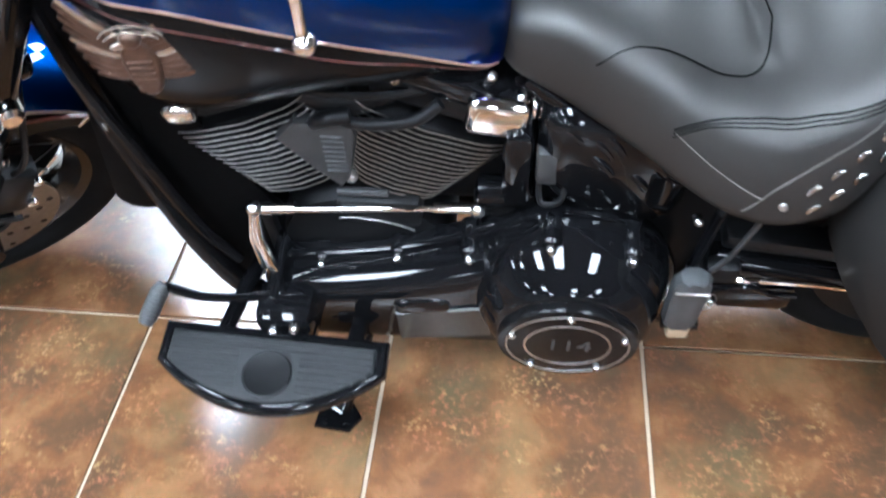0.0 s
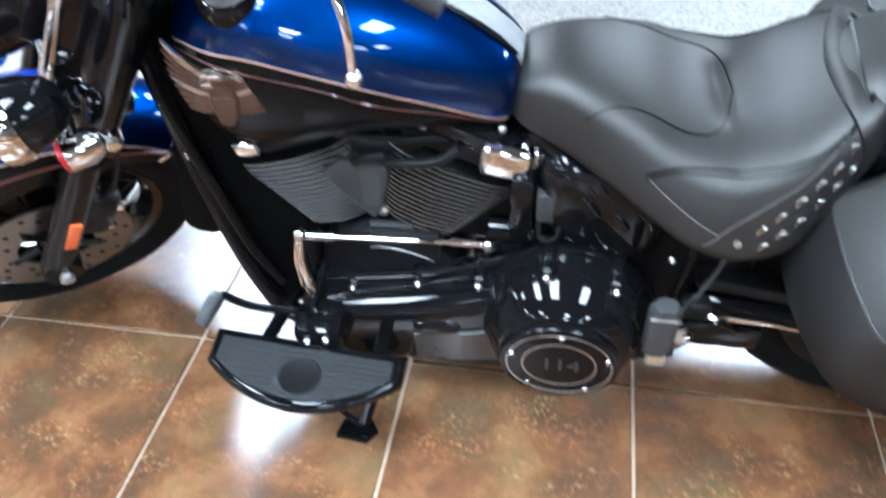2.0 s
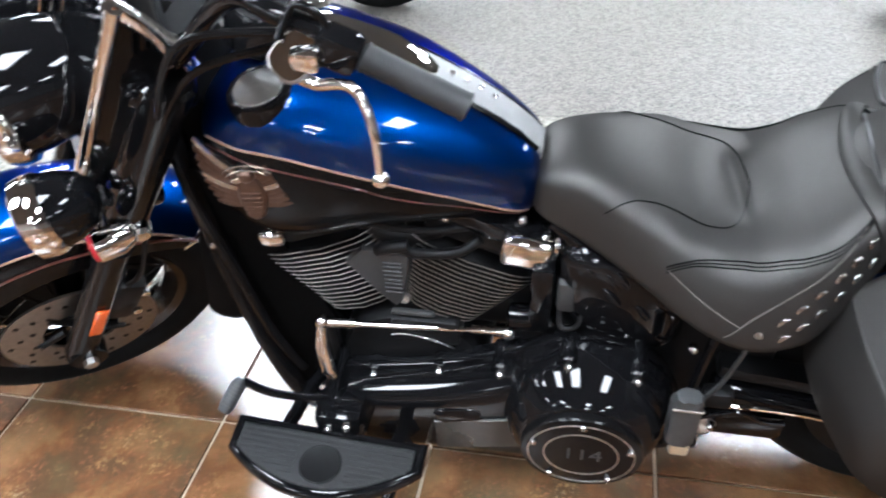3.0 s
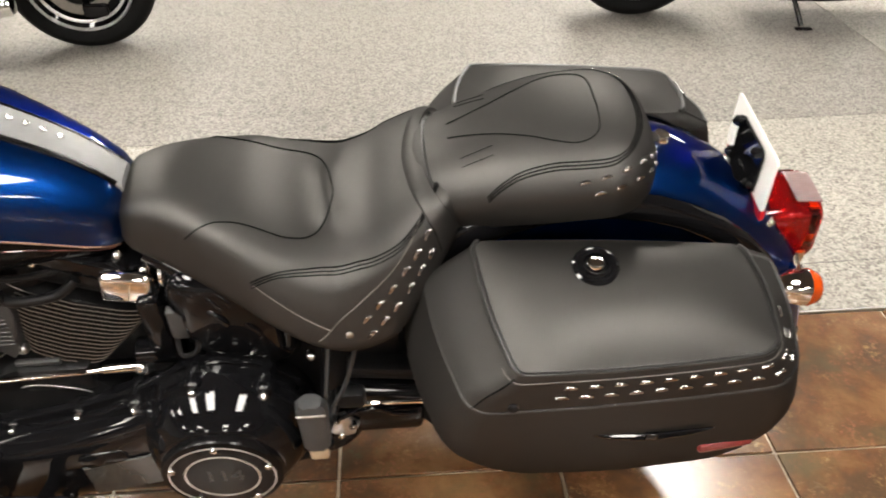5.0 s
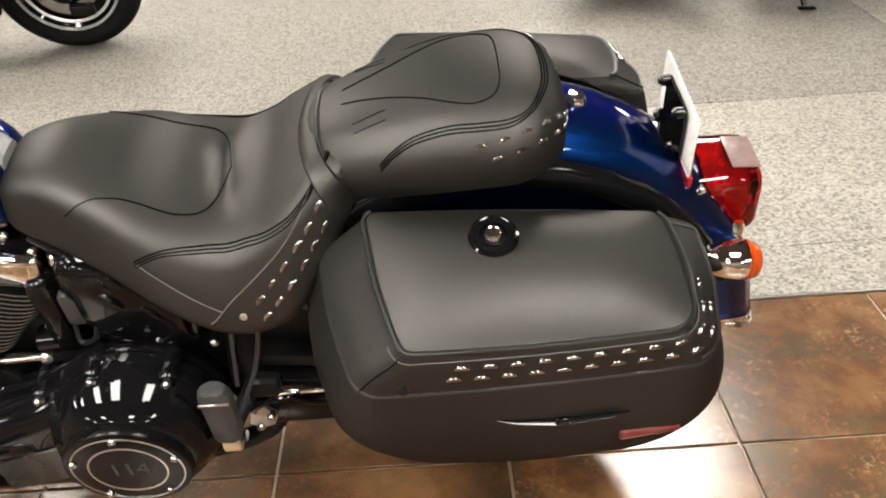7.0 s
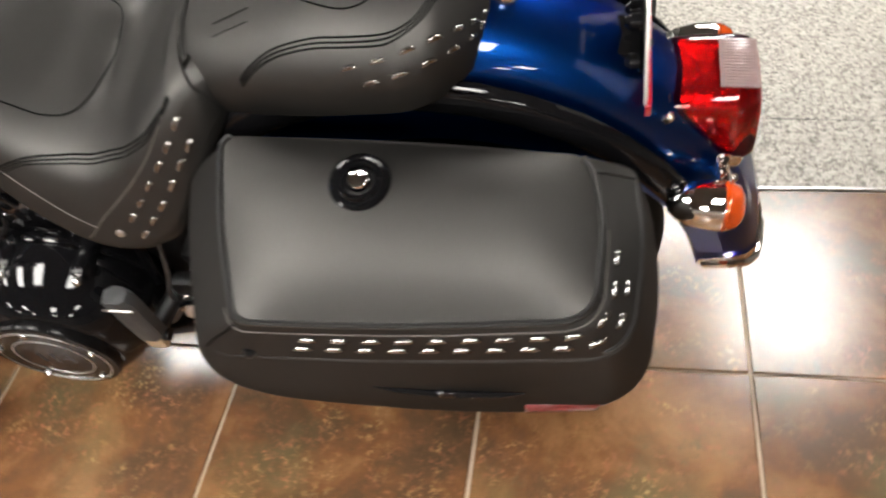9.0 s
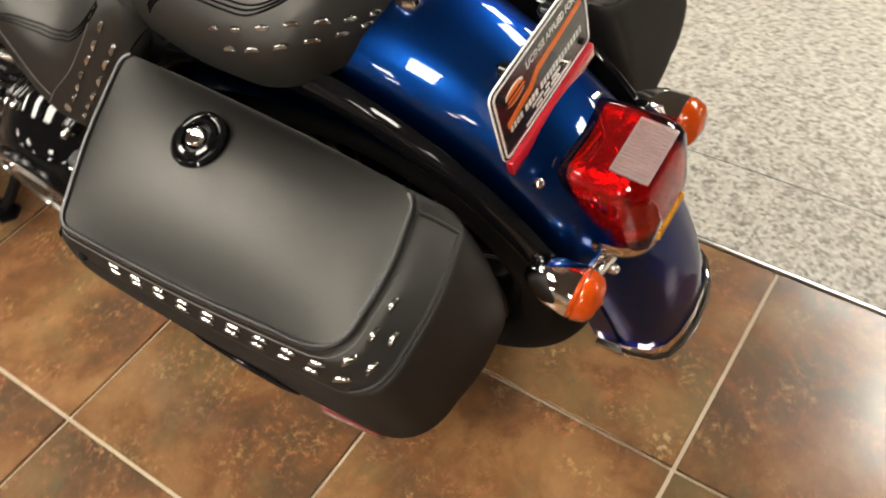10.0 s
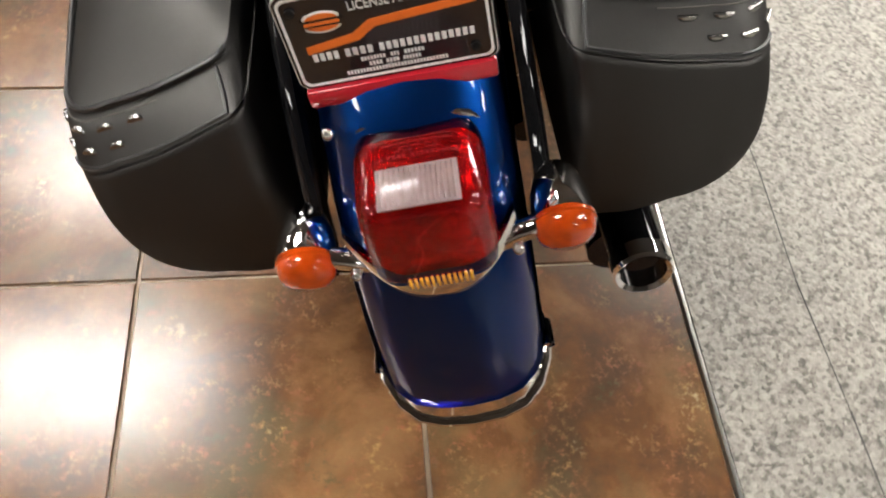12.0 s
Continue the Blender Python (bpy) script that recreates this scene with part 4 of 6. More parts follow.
PAD_RIM = [(-0.159, 0.615), (-0.135, 0.51), (-0.104, 0.43), (-0.06, 0.395), (-0.016, 0.400), (0.021, 0.390), (0.046, 0.335), (0.060, 0.245), (0.069, 0.145), (0.072, 0.05), (0.0725, 0.0)]
for s in (-1, 1):
    for k in range(3):
        pts = []
        for x, u in PAD_RIM:
            e = min(1.0, max(0.0, (x - 0.02) / 0.045))
            pts.append((x + 0.0042 * k * e, u + 0.028 * k * (1 - e)))
        part("seam", tube(skin_line(pil, pts, s), 0.0012, 5), SEAM, pillion)
    part("seam", tube(skin_line(pil, [(-0.20, 0.055), (-0.179, 0.07), (-0.132, 0.115), (-0.086, 0.18), (-0.057, 0.23), (-0.028, 0.262), (-0.006, 0.245), (0.008, 0.195), (0.0135, 0.12), (0.0145, 0.05), (0.0145, 0.0)], s, 0.0004), 0.0010, 5), SEAM, pillion)
    for d in (0.0, 0.07):
        part("seam", tube(skin_line(pil, [(-0.187, 0.225 + d), (-0.163, 0.205 + d), (-0.14, 0.185 + d)], s, 0.0003), 0.0007, 5), SEAM, pillion)
    for row in ([(-0.018, 0.58), (0.012, 0.545), (0.038, 0.505), (0.061, 0.475), (0.080, 0.455), (0.095, 0.44), (0.104, 0.43), (0.1095, 0.42)],
                [(0.003, 0.69), (0.031, 0.65), (0.056, 0.62), (0.078, 0.60), (0.093, 0.59), (0.103, 0.58), (0.109, 0.57)]):
        run, gap, last = skin_line(pil, row, s, 0.0012, 12), 0.030, None
        for p, q in zip(run, run[1:]):
            gap += (q - p).length
            if gap >= 0.030 and (q - p).length > 1e-5:
                way = (q - p).normalized()
                out = Vector((abs(way.y), s * abs(way.x), 0.22))
                stud(pillion, p, way, out, 0.95)
                gap = 0.0
bandr = bmesh.new()
rings = []
for i in range(49):
    q = abs(-1 + i / 24) * 0.82
    xc = float(np.interp(q, [0, 0.06, 0.175, 0.35, 0.55, 0.82], [-0.254, -0.252, -0.243, -0.228, -0.214, -0.202]))
    rings.append([seat.pt(xc + dx, q, -1 if i < 24 else 1, lift) for dx, lift in ((-0.015, -0.001), (-0.013, 0.0040), (-0.002, 0.0060), (0.009, 0.0045), (0.011, -0.001))])
add_loft(bandr, rings)
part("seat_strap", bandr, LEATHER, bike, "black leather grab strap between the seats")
part("strap_welt", tube([pil.pt(-0.236, abs(-1 + 2 * i / 40) * 0.98, -1 if i < 20 else 1, 0.0016) for i in range(41)], 0.0022, 6), WELT, pillion)
part("seat_screw", lathe([(0.015, -0.004), (0.015, 0.005), (0.012, 0.010), (0.0, 0.011)], on_fender(74.0, 0, 0.001), (0.25, 0, 1), 20), CHROME, bike, "chrome seat screw")


# --- saddlebags ---
# from the welt down: front and rear ends at the inner and outer edge, outer edge, heights at the four corners, corner radii
BAG_LEVELS = [
    ((-0.180, -0.135, 0.236, 0.224), 0.158, (0.358, 0.334), (0.750, 0.697, 0.682, 0.716), (0.022, 0.050)),
    ((-0.186, -0.141, 0.240, 0.227), 0.156, (0.361, 0.338), (0.742, 0.688, 0.675, 0.710), (0.024, 0.052)),
    ((-0.203, -0.156, 0.250, 0.240), 0.153, (0.364, 0.342), (0.724, 0.672, 0.668, 0.704), (0.030, 0.056)),
    ((-0.228, -0.178, 0.262, 0.256), 0.151, (0.365, 0.345), (0.700, 0.652, 0.650, 0.697), (0.036, 0.058)),
    ((-0.250, -0.198, 0.275, 0.272), 0.150, (0.366, 0.348), (0.676, 0.628, 0.630, 0.690), (0.042, 0.060)),
]
BODY_LEVELS = [
    ((-0.249, -0.197, 0.273, 0.270), 0.151, (0.364, 0.346), (0.674, 0.625, 0.627, 0.686), (0.042, 0.060)),
    ((-0.252, -0.201, 0.277, 0.275), 0.150, (0.367, 0.349), (0.668, 0.619, 0.621, 0.678), (0.044, 0.062)),
    ((-0.276, -0.226, 0.290, 0.290), 0.148, (0.368, 0.352), (0.600, 0.570, 0.572, 0.610), (0.055, 0.066)),
    ((-0.282, -0.230, 0.293, 0.294), 0.147, (0.364, 0.351), (0.545, 0.520, 0.526, 0.540), (0.062, 0.070)),
    ((-0.262, -0.212, 0.282, 0.286), 0.147, (0.354, 0.346), (0.480, 0.468, 0.474, 0.478), (0.070, 0.078)),
    ((-0.214, -0.170, 0.252, 0.260), 0.150, (0.338, 0.334), (0.420, 0.414, 0.420, 0.420), (0.078, 0.085)),
    ((-0.140, -0.110, 0.200, 0.208), 0.156, (0.314, 0.314), (0.372, 0.372, 0.380, 0.380), (0.070, 0.080)),
    ((-0.070, -0.060, 0.140, 0.150), 0.170, (0.284, 0.286), (0.348, 0.350, 0.358, 0.358), (0.050, 0.056)),
    ((-0.030, -0.025, 0.100, 0.105), 0.190, (0.262, 0.264), (0.344, 0.346, 0.352, 0.352), (0.030, 0.034)),
]
NC, NL, NS = 8, 20, 10          # points on a corner, a long side, a short side


def bag_ring(level, side):
    """Starts at the inner front corner; runs along the front, the outer flank, the tail end and the inner flank."""
    (fi, fo, ro, ri), yi, (yf, yr), zs, (rf, rr) = level
    q = [Vector((fi, yi)), Vector((fo, yf)), Vector((ro, yr)), Vector((ri, yi))]
    rad = [0.024, rf, rr, 0.030]
    flat = []
    for i in range(4):
        p, c, n = q[i - 1], q[i], q[(i + 1) % 4]
        a, b = c + (p - c).normalized() * rad[i], c + (n - c).normalized() * rad[i]
        flat += [a * (1 - t) ** 2 + c * (2 * t * (1 - t)) + b * t * t for t in [k / NC for k in range(NC + 1)]]
        e = n + (c - n).normalized() * rad[(i + 1) % 4]
        m = NS if i % 2 == 0 else NL
        bow = (Vector(((b - e).y, -(b - e).x)).normalized() * (0.005 if i % 2 == 0 else 0.004))
        flat += [b.lerp(e, k / m) + bow * math.sin(math.pi * k / m) for k in range(1, m)]
    out = []
    for p in flat:
        yo = yf + (yr - yf) * min(1.0, max(0.0, (p.x - fo) / (ro - fo)))
        v = min(1.0, max(0.0, (p.y - yi) / (yo - yi)))
        f, r = fi + (fo - fi) * v, ri + (ro - ri) * v
        u = min(1.0, max(0.0, (p.x - f) / (r - f)))
        z = (zs[0] * (1 - u) + zs[3] * u) * (1 - v) + (zs[1] * (1 - u) + zs[2] * u) * v
        out.append(Vector((p.x, side * p.y, z)))
    return out


def smooth_levels(levels, side, n=3):
    rings = [bag_ring(l, side) for l in levels]
    cols = [smooth_path([r[i] for r in rings], n) for i in range(len(rings[0]))]
    return [[c[k] for c in cols] for k in range(len(cols[0]))]


def bag(side):
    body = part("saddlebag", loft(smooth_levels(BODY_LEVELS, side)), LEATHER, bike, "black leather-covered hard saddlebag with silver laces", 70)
    rings = [bag_ring(l, side) for l in BAG_LEVELS]
    edge = rings[0]
    c0 = sum(edge, Vector((0, 0, 0))) / len(edge)
    (fi, fo, ro, ri), yi, (yf, yr), zs, _ = BAG_LEVELS[0]

    def crown_pt(p, s):
        q = c0 + (p - c0) * s
        y = abs(q.y)
        w = min(1.0, max(0.0, (q.x - fo) / (ro - fo)))
        v = min(1.0, max(0.0, (y - yi) / (yf + (yr - yf) * w - yi)))
        f, r = fi + (fo - fi) * v, ri + (ro - ri) * v
        u = min(1.0, max(0.0, (q.x - f) / (r - f)))
        flat = (zs[0] * (1 - u) + zs[3] * u) * (1 - v) + (zs[1] * (1 - u) + zs[2] * u) * v
        return Vector((q.x, q.y, flat + 0.027 * (1 - abs(2 * u - 1) ** 3.4) * (1 - abs(2 * v - 1) ** 2.6)))

    skirt = smooth_levels(BAG_LEVELS, side)
    bm = bmesh.new()
    add_loft(bm, [[crown_pt(p, 0.03 + 0.96 * math.sin(math.pi / 2 * k / 15)) for p in edge] for k in range(16)] + skirt + [[Vector((p.x * 0.98, p.y * 0.985, p.z)) for p in skirt[-1]]])
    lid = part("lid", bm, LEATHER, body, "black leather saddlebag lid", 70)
    # welt round the top panel, and the seam along the skirt
    run = [p + Vector((0, 0, 0.0010)) for p in edge[2:2 * NC + NS + NL + 6 + NC + NS]]
    part("welt", tube(run, 0.0034, 8), WELT, lid, "rounded leather welt")
    a = NC + NS
    part("thread", tube([p + Vector((0, side * 0.0005, 0.0006)) for p in skirt[4][a:a + NC + NL + NC + NS - 4]], 0.0008, 5), THREAD, lid)
    tail = NC + NS + NC + NL + 2
    part("seam", tube([p + Vector((0.0012, 0, 0)) for p in skirt[-2][tail:tail + NC + NS]] + [p + Vector((0.001, 0, 0)) for p in [r[tail + NC + NS] for r in skirt[-2:1:-1]]], 0.0022, 6), WELT, lid)
    part("seam", tube([skirt[k][NC + NS + NC // 2] + Vector((-0.001, side * 0.001, 0)) for k in range(3, len(skirt))], 0.0013, 5), SEAM, lid)

    # laces in two rows, along the flank and round the tail end
    for row, (level, start, stop) in enumerate(((BAG_LEVELS[2], -0.066, 0.238), (BAG_LEVELS[3], -0.080, 0.272))):
        line = bag_ring(level, side)[NC + NS + 2:NC + NS + NC + NL + NC + NS]
        far, last = 0.0, None
        for p, q in zip(line, line[1:]):
            if p.x < start and last is None:
                continue
            if abs(q.y) < stop and q.x > 0.2:
                break
            seg, d = (q - p).length, 0.0
            if last is None:
                far, last = 0.034, p
            while far + seg - d >= 0.034:
                d += 0.034 - far
                far = 0.0
                at = p.lerp(q, d / seg)
                way = (q - p).normalized()
                nrm = Vector((abs(way.y) if p.x > 0 else 0.0, side * abs(way.x), 0.04))
                stud(lid, at + nrm.normalized() * 0.0012, way, nrm, 1.1)
            far += seg - d
    # lock
    u = Vector((0.0, side * 0.17, 1.0)).normalized()
    at = Vector((-0.011, side * 0.217, 0.748))
    lk = part("lock", torus_lathe([(0.0325, -0.008), (0.0325, 0.0015), (0.029, 0.004), (0.0265, 0.0025), (0.0240, 0.0025), (0.0215, 0.0055), (0.0175, 0.006), (0.015, 0.0), (0.015, -0.008)], at, u, 40), BLACK, lid, "black lock ring with chrome button")
    part("lock_button", lathe([(0.0125, -0.006), (0.0125, 0.005), (0.010, 0.009), (0.0085, 0.008), (0, 0.008)], at, u, 24), CHROME, lk)
    part("lock_well", lathe([(0.0165, -0.004), (0.016, 0.0005), (0, 0.0005)], at, u, 24), SATIN, lk)
    # reflector and winged bar
    part("reflector", box((0.192, side * 0.3470, 0.486), (0.088, 0.014, 0.020), 0.006, Matrix.Rotation(math.radians(side * -6), 4, "Z") @ Matrix.Rotation(math.radians(side * 14), 4, "X"), 3), RED_DUSK, body, "long dusky red side reflector")
    fy = side * 0.3645
    for s in (-1, 1):
        for k in range(2):
            part("bar_wing", tube([(0.066 + s * 0.008, fy, 0.548 - 0.008 * k), (0.066 + s * 0.060, fy, 0.553 - 0.005 * k), (0.066 + s * 0.088, fy - side * 0.001, 0.557)], [0.0034, 0.003, 0.0014], 6), BLACK, body)
    part("bar_crest", box((0.066, fy, 0.546), (0.020, 0.008, 0.016), 0.004), BLACK, body)
    part("button", lathe([(0.007, -0.004), (0.007, 0.002), (0.004, 0.004), (0, 0.004)], (-0.137, side * 0.3660, 0.638), (-0.2, side, 0.25), 14), SATIN, body)
    for x in (0.09, -0.10):
        part("bag_bracket", tube([(x, side * 0.108, 0.60), (x, side * 0.17, 0.60)], 0.011, 10), BLACK_FINE, body)
    return body


bag(-1)
bag(1)

# --- tail: lamp, signals, number plate ---
tl_m = Matrix.Translation((0.358, 0.002, 0.614)) @ Matrix.Rotation(math.radians(-3), 4, "Y") @ Matrix.Scale(1.13, 4)


def rr_ring(hw, hh, x, n=36, e=4.0):
    out = []
    for i in range(n):
        a = 2 * math.pi * i / n
        out.append(Vector((x, hw * math.copysign(abs(math.cos(a)) ** (2 / e), math.cos(a)), hh * math.copysign(abs(math.sin(a)) ** (2 / e), math.sin(a)))))
    return out


tail_lamp = part("tail_lamp", loft([[tl_m @ p for p in rr_ring(w, h, x)] for w, h, x in ((0.044, 0.044, -0.075), (0.054, 0.055, -0.058), (0.055, 0.056, -0.046))]), CHROME, bike, "red tail lamp on a chrome base")
lens = part("lens", loft([[tl_m @ p for p in rr_ring(w, h, x, 44, 5.0)] for w, h, x in ((0.0535, 0.0535, -0.046), (0.0545, 0.0545, -0.020), (0.0535, 0.054, 0.020), (0.0515, 0.052, 0.034), (0.047, 0.047, 0.042), (0.038, 0.038, 0.0455), (0.02, 0.02, 0.047), (0.002, 0.002, 0.0472))]), RED, tail_lamp, "glossy red plastic lens", 60)
lens.visible_shadow = False
part("reflector", loft([[tl_m @ p for p in rr_ring(w, h, x, 36, 5.0)] for w, h, x in ((0.047, 0.047, -0.044), (0.046, 0.046, 0.000), (0.040, 0.040, 0.022), (0.022, 0.022, 0.030), (0.004, 0.004, 0.031))]), RED_INNER, tail_lamp, "faceted reflector behind the lens", 25)
win_m = tl_m.to_3x3().to_4x4() @ Matrix.Rotation(math.radians(7), 4, "Y")
for i in range(15):
    part("rib", box(tl_m @ Vector((0.0235, -0.028 + 0.004 * i, 0.0547)), (0.034, 0.0020, 0.0026), 0.0008, win_m, 1), CLEAR, lens)
part("window", box(tl_m @ Vector((0.0235, 0, 0.0537)), (0.038, 0.064, 0.0026), 0.001, win_m), CLEAR, lens, "clear ribbed window on top of the lens")
for i in range(12):
    y = -0.024 + 0.0046 * i
    part("rib", box(tl_m @ Vector((0.0445, y, -0.040)), (0.006, 0.0026, 0.013), 0.001, tl_m.to_3x3().to_4x4(), 1), YELLOW, lens, "yellow rib")
part("lamp_hood", loft([[tl_m @ Vector((x, w * math.cos(a), z + h * math.sin(a))) for a in [math.pi * i / 20 for i in range(21)]] for w, z, h, x in ((0.030, 0.030, 0.014, -0.080), (0.044, 0.030, 0.024, -0.070), (0.048, 0.032, 0.027, -0.052), (0.048, 0.032, 0.026, -0.045))]), RED_FLAT, tail_lamp, "red cap above the lens")
part("lens_frame", tube([tl_m @ (p + Vector((-0.047 - p.x, 0, 0))) for p in rr_ring(0.0550, 0.0550, 0, 40, 5.0)], 0.0042, 8, True), CHROME, tail_lamp, "chrome rim round the lens")
band = bmesh.new()
rings = []
for i in range(21):
    u = -1 + 2 * i / 20
    c = Vector((0.404 - 0.030 * abs(u) ** 2.4, 0.080 * u, 0.540 + 0.060 * abs(u) ** 2.6))
    hh = 0.017 - 0.005 * abs(u)
    rings.append([c + Vector((dx, 0, dz * hh)) for dx, dz in ((-0.012, -1), (-0.002, -1), (0.002, -0.5), (0.003, 0.3), (0.001, 1), (-0.012, 1))])
add_loft(band, rings)
part("lower_trim", band, CHROME, tail_lamp, "chrome trim strip under the lens")
bar = part("signal_bar", tube(smooth_path([(0.365, -0.118, 0.578), (0.372, -0.09, 0.574), (0.372, -0.05, 0.558), (0.372, 0.05, 0.558), (0.372, 0.09, 0.574), (0.365, 0.118, 0.578)], 5), 0.011, 14), CHROME, bike, "chrome bar carrying the rear turn signals")
for s in (-1, 1):
    c = Vector((0.358, s * 0.1245, 0.574))
    ax = Vector((1, 0, -0.12)).normalized()
    sg = part("turn_signal", lathe([(0.0, -0.052), (0.012, -0.050), (0.021, -0.040), (0.028, -0.018), (0.0305, 0.004), (0.0305, 0.010)], c, ax, 32), CHROME, bike, "chrome bullet turn signal with amber lens")
    part("signal_lens", lathe([(0.0295, 0.009), (0.0295, 0.019), (0.026, 0.029), (0.017, 0.035), (0.0, 0.038)], c, ax, 32), AMBER, sg, "amber lens")
    for k in range(3):
        part("lens_ring", torus_lathe([(0.0298 - 0.002 * k, 0.013 + 0.006 * k), (0.0308 - 0.002 * k, 0.015 + 0.006 * k), (0.0295 - 0.002 * k, 0.017 + 0.006 * k)], c, ax, 28), AMBER, sg)

pm = basis((0.274, 0, 0.757), (0, 1, 0), (1, 0, 0.02))


def rrect(w, h, r, n=5):
    pts = []
    for cx, cy, a in ((w / 2 - r, h / 2 - r, 0), (-w / 2 + r, h / 2 - r, 90), (-w / 2 + r, -h / 2 + r, 180), (w / 2 - r, -h / 2 + r, 270)):
        pts += arc(cx, cy, r, a, a + 90, n)
    return pts


plate = part("number_plate", slab(rrect(0.178, 0.102, 0.010), 0.0022, pm), PLATE_BACK, bike, "black dealer plate with white border and orange stripe")
part("plate_face", slab(rrect(0.176, 0.100, 0.009), 0.0006, pm @ Matrix.Translation((0, 0, 0.0022))), PLATE_BLACK, plate)
fr = bmesh.new()
outer, inner = rrect(0.171, 0.095, 0.008), rrect(0.166, 0.090, 0.007)
add_loft(fr, [[pm @ Vector((x, y, h)) for x, y in o] for o, h in ((outer, 0.0028), (outer, 0.0034), (inner, 0.0034), (inner, 0.0028))], cap=False, loop=True)
part("border", fr, WHITE_INK, plate)
part("stripe", slab([(-0.072, -0.012), (-0.072, -0.004), (-0.030, 0.003), (-0.014, 0.014), (0.076, 0.021), (0.076, 0.013), (-0.010, 0.006), (-0.026, -0.005)], 0.0006, pm @ Matrix.Translation((0, 0, 0.0029))), ORANGE_INK, plate, "orange stripe")
part("crest", slab([(-0.052 + 0.017 * math.cos(a) * (1 - 0.12 * math.cos(4 * a)), 0.020 + 0.011 * math.sin(a)) for a in [2 * math.pi * i / 24 for i in range(24)]], 0.0006, pm @ Matrix.Translation((0, 0, 0.0029))), WHITE_INK, plate)
part("crest", slab([(-0.052 + 0.0145 * math.cos(a) * (1 - 0.12 * math.cos(4 * a)), 0.020 + 0.009 * math.sin(a)) for a in [2 * math.pi * i / 24 for i in range(24)]], 0.0004, pm @ Matrix.Translation((0, 0, 0.0036))), ORANGE_INK, plate, "plain orange crest")
part("crest_band", slab(rrect(0.036, 0.0075, 0.002), 0.0004, pm @ Matrix.Translation((-0.052, 0.020, 0.0041))), PLATE_BLACK, plate)
part("crest_band", slab(rrect(0.030, 0.0030, 0.001), 0.0003, pm @ Matrix.Translation((-0.052, 0.020, 0.0046))), ORANGE_INK, plate)


def lettering(text, size, m, mat, parent, name="lettering"):
    cu = bpy.data.curves.new(name, "FONT")
    cu.body, cu.size, cu.extrude, cu.align_x, cu.align_y = text, size, 0.0003, "CENTER", "CENTER"
    tmp = bpy.data.objects.new(name, cu)
    me = bpy.data.meshes.new_from_object(tmp)
    bpy.data.objects.remove(tmp)
    me.transform(m)
    me.materials.append(mat)
    ob = new(name, me)
    ob.parent = parent
    return ob


lettering("LICENSE APPLIED FOR", 0.0128, pm @ Matrix.Translation((0.018, 0.030, 0.0032)) @ Matrix.Diagonal((0.74, 1, 1, 1)), WHITE_INK, plate)


for y, h, spans in ((-0.0165, 0.0095, ((-0.070, -0.046), (-0.042, -0.016), (-0.012, 0.072))), (-0.0265, 0.0045, ((-0.030, -0.008), (-0.004, 0.004), (0.008, 0.026))),
                    (-0.0330, 0.0045, ((-0.024, -0.012), (-0.009, 0.003), (0.006, 0.022))), (-0.0395, 0.0045, ((-0.045, 0.045),))):
    for a, b in spans:
        n = max(1, round((b - a) / (h * 0.62)))
        for k in range(n):
            wd = (b - a) / n
            part("text_bar", slab([(a + wd * (k + 0.14), y - h * 0.42), (a + wd * (k + 0.80), y - h * 0.42), (a + wd * (k + 0.80), y + h * 0.42), (a + wd * (k + 0.14), y + h * 0.42)], 0.0005, pm @ Matrix.Translation((0, 0, 0.0029))), WHITE_INK, plate)
for x, y in ((-0.075, 0.034), (0.075, 0.034), (0.070, -0.034)):
    part("plate_bolt", lathe([(0.0042, 0), (0.0042, 0.003), (0.002, 0.004), (0, 0.004)], pm @ Vector((x, y, 0.0025)), pm.to_3x3() @ Vector((0, 0, 1)), 14), SATIN, plate)
part("reflector_strip", slab(rrect(0.172, 0.019, 0.003), 0.007, pm @ Matrix.Translation((0, -0.0600, 0.001)), 0.002), RED_FLAT, plate, "red reflector strip below the plate")
brk = part("plate_bracket", slab(rrect(0.10, 0.085, 0.012), 0.004, pm @ Matrix.Translation((0, -0.005, -0.006))), BLACK, plate, "black plate bracket with bolts")
for y in (-0.040, 0.040):
    for z in (-0.030, 0.030):
        part("bracket_bolt", lathe([(0.009, 0), (0.009, 0.010), (0.004, 0.016), (0, 0.016)], pm @ Vector((y, z, -0.006)), pm.to_3x3() @ Vector((0, 0, -1)), 12), BLACK, brk)
part("bracket_arm", box((0.252, 0, 0.722), (0.040, 0.06, 0.012), 0.004), BLACK, brk)

# --- engine ---
CR = Vector((-0.895, 0, 0.345))


def cyl_frame(deg):
    d = Vector((math.sin(math.radians(deg)), 0, math.cos(math.radians(deg))))
    return d, Vector((d.z, 0, -d.x))


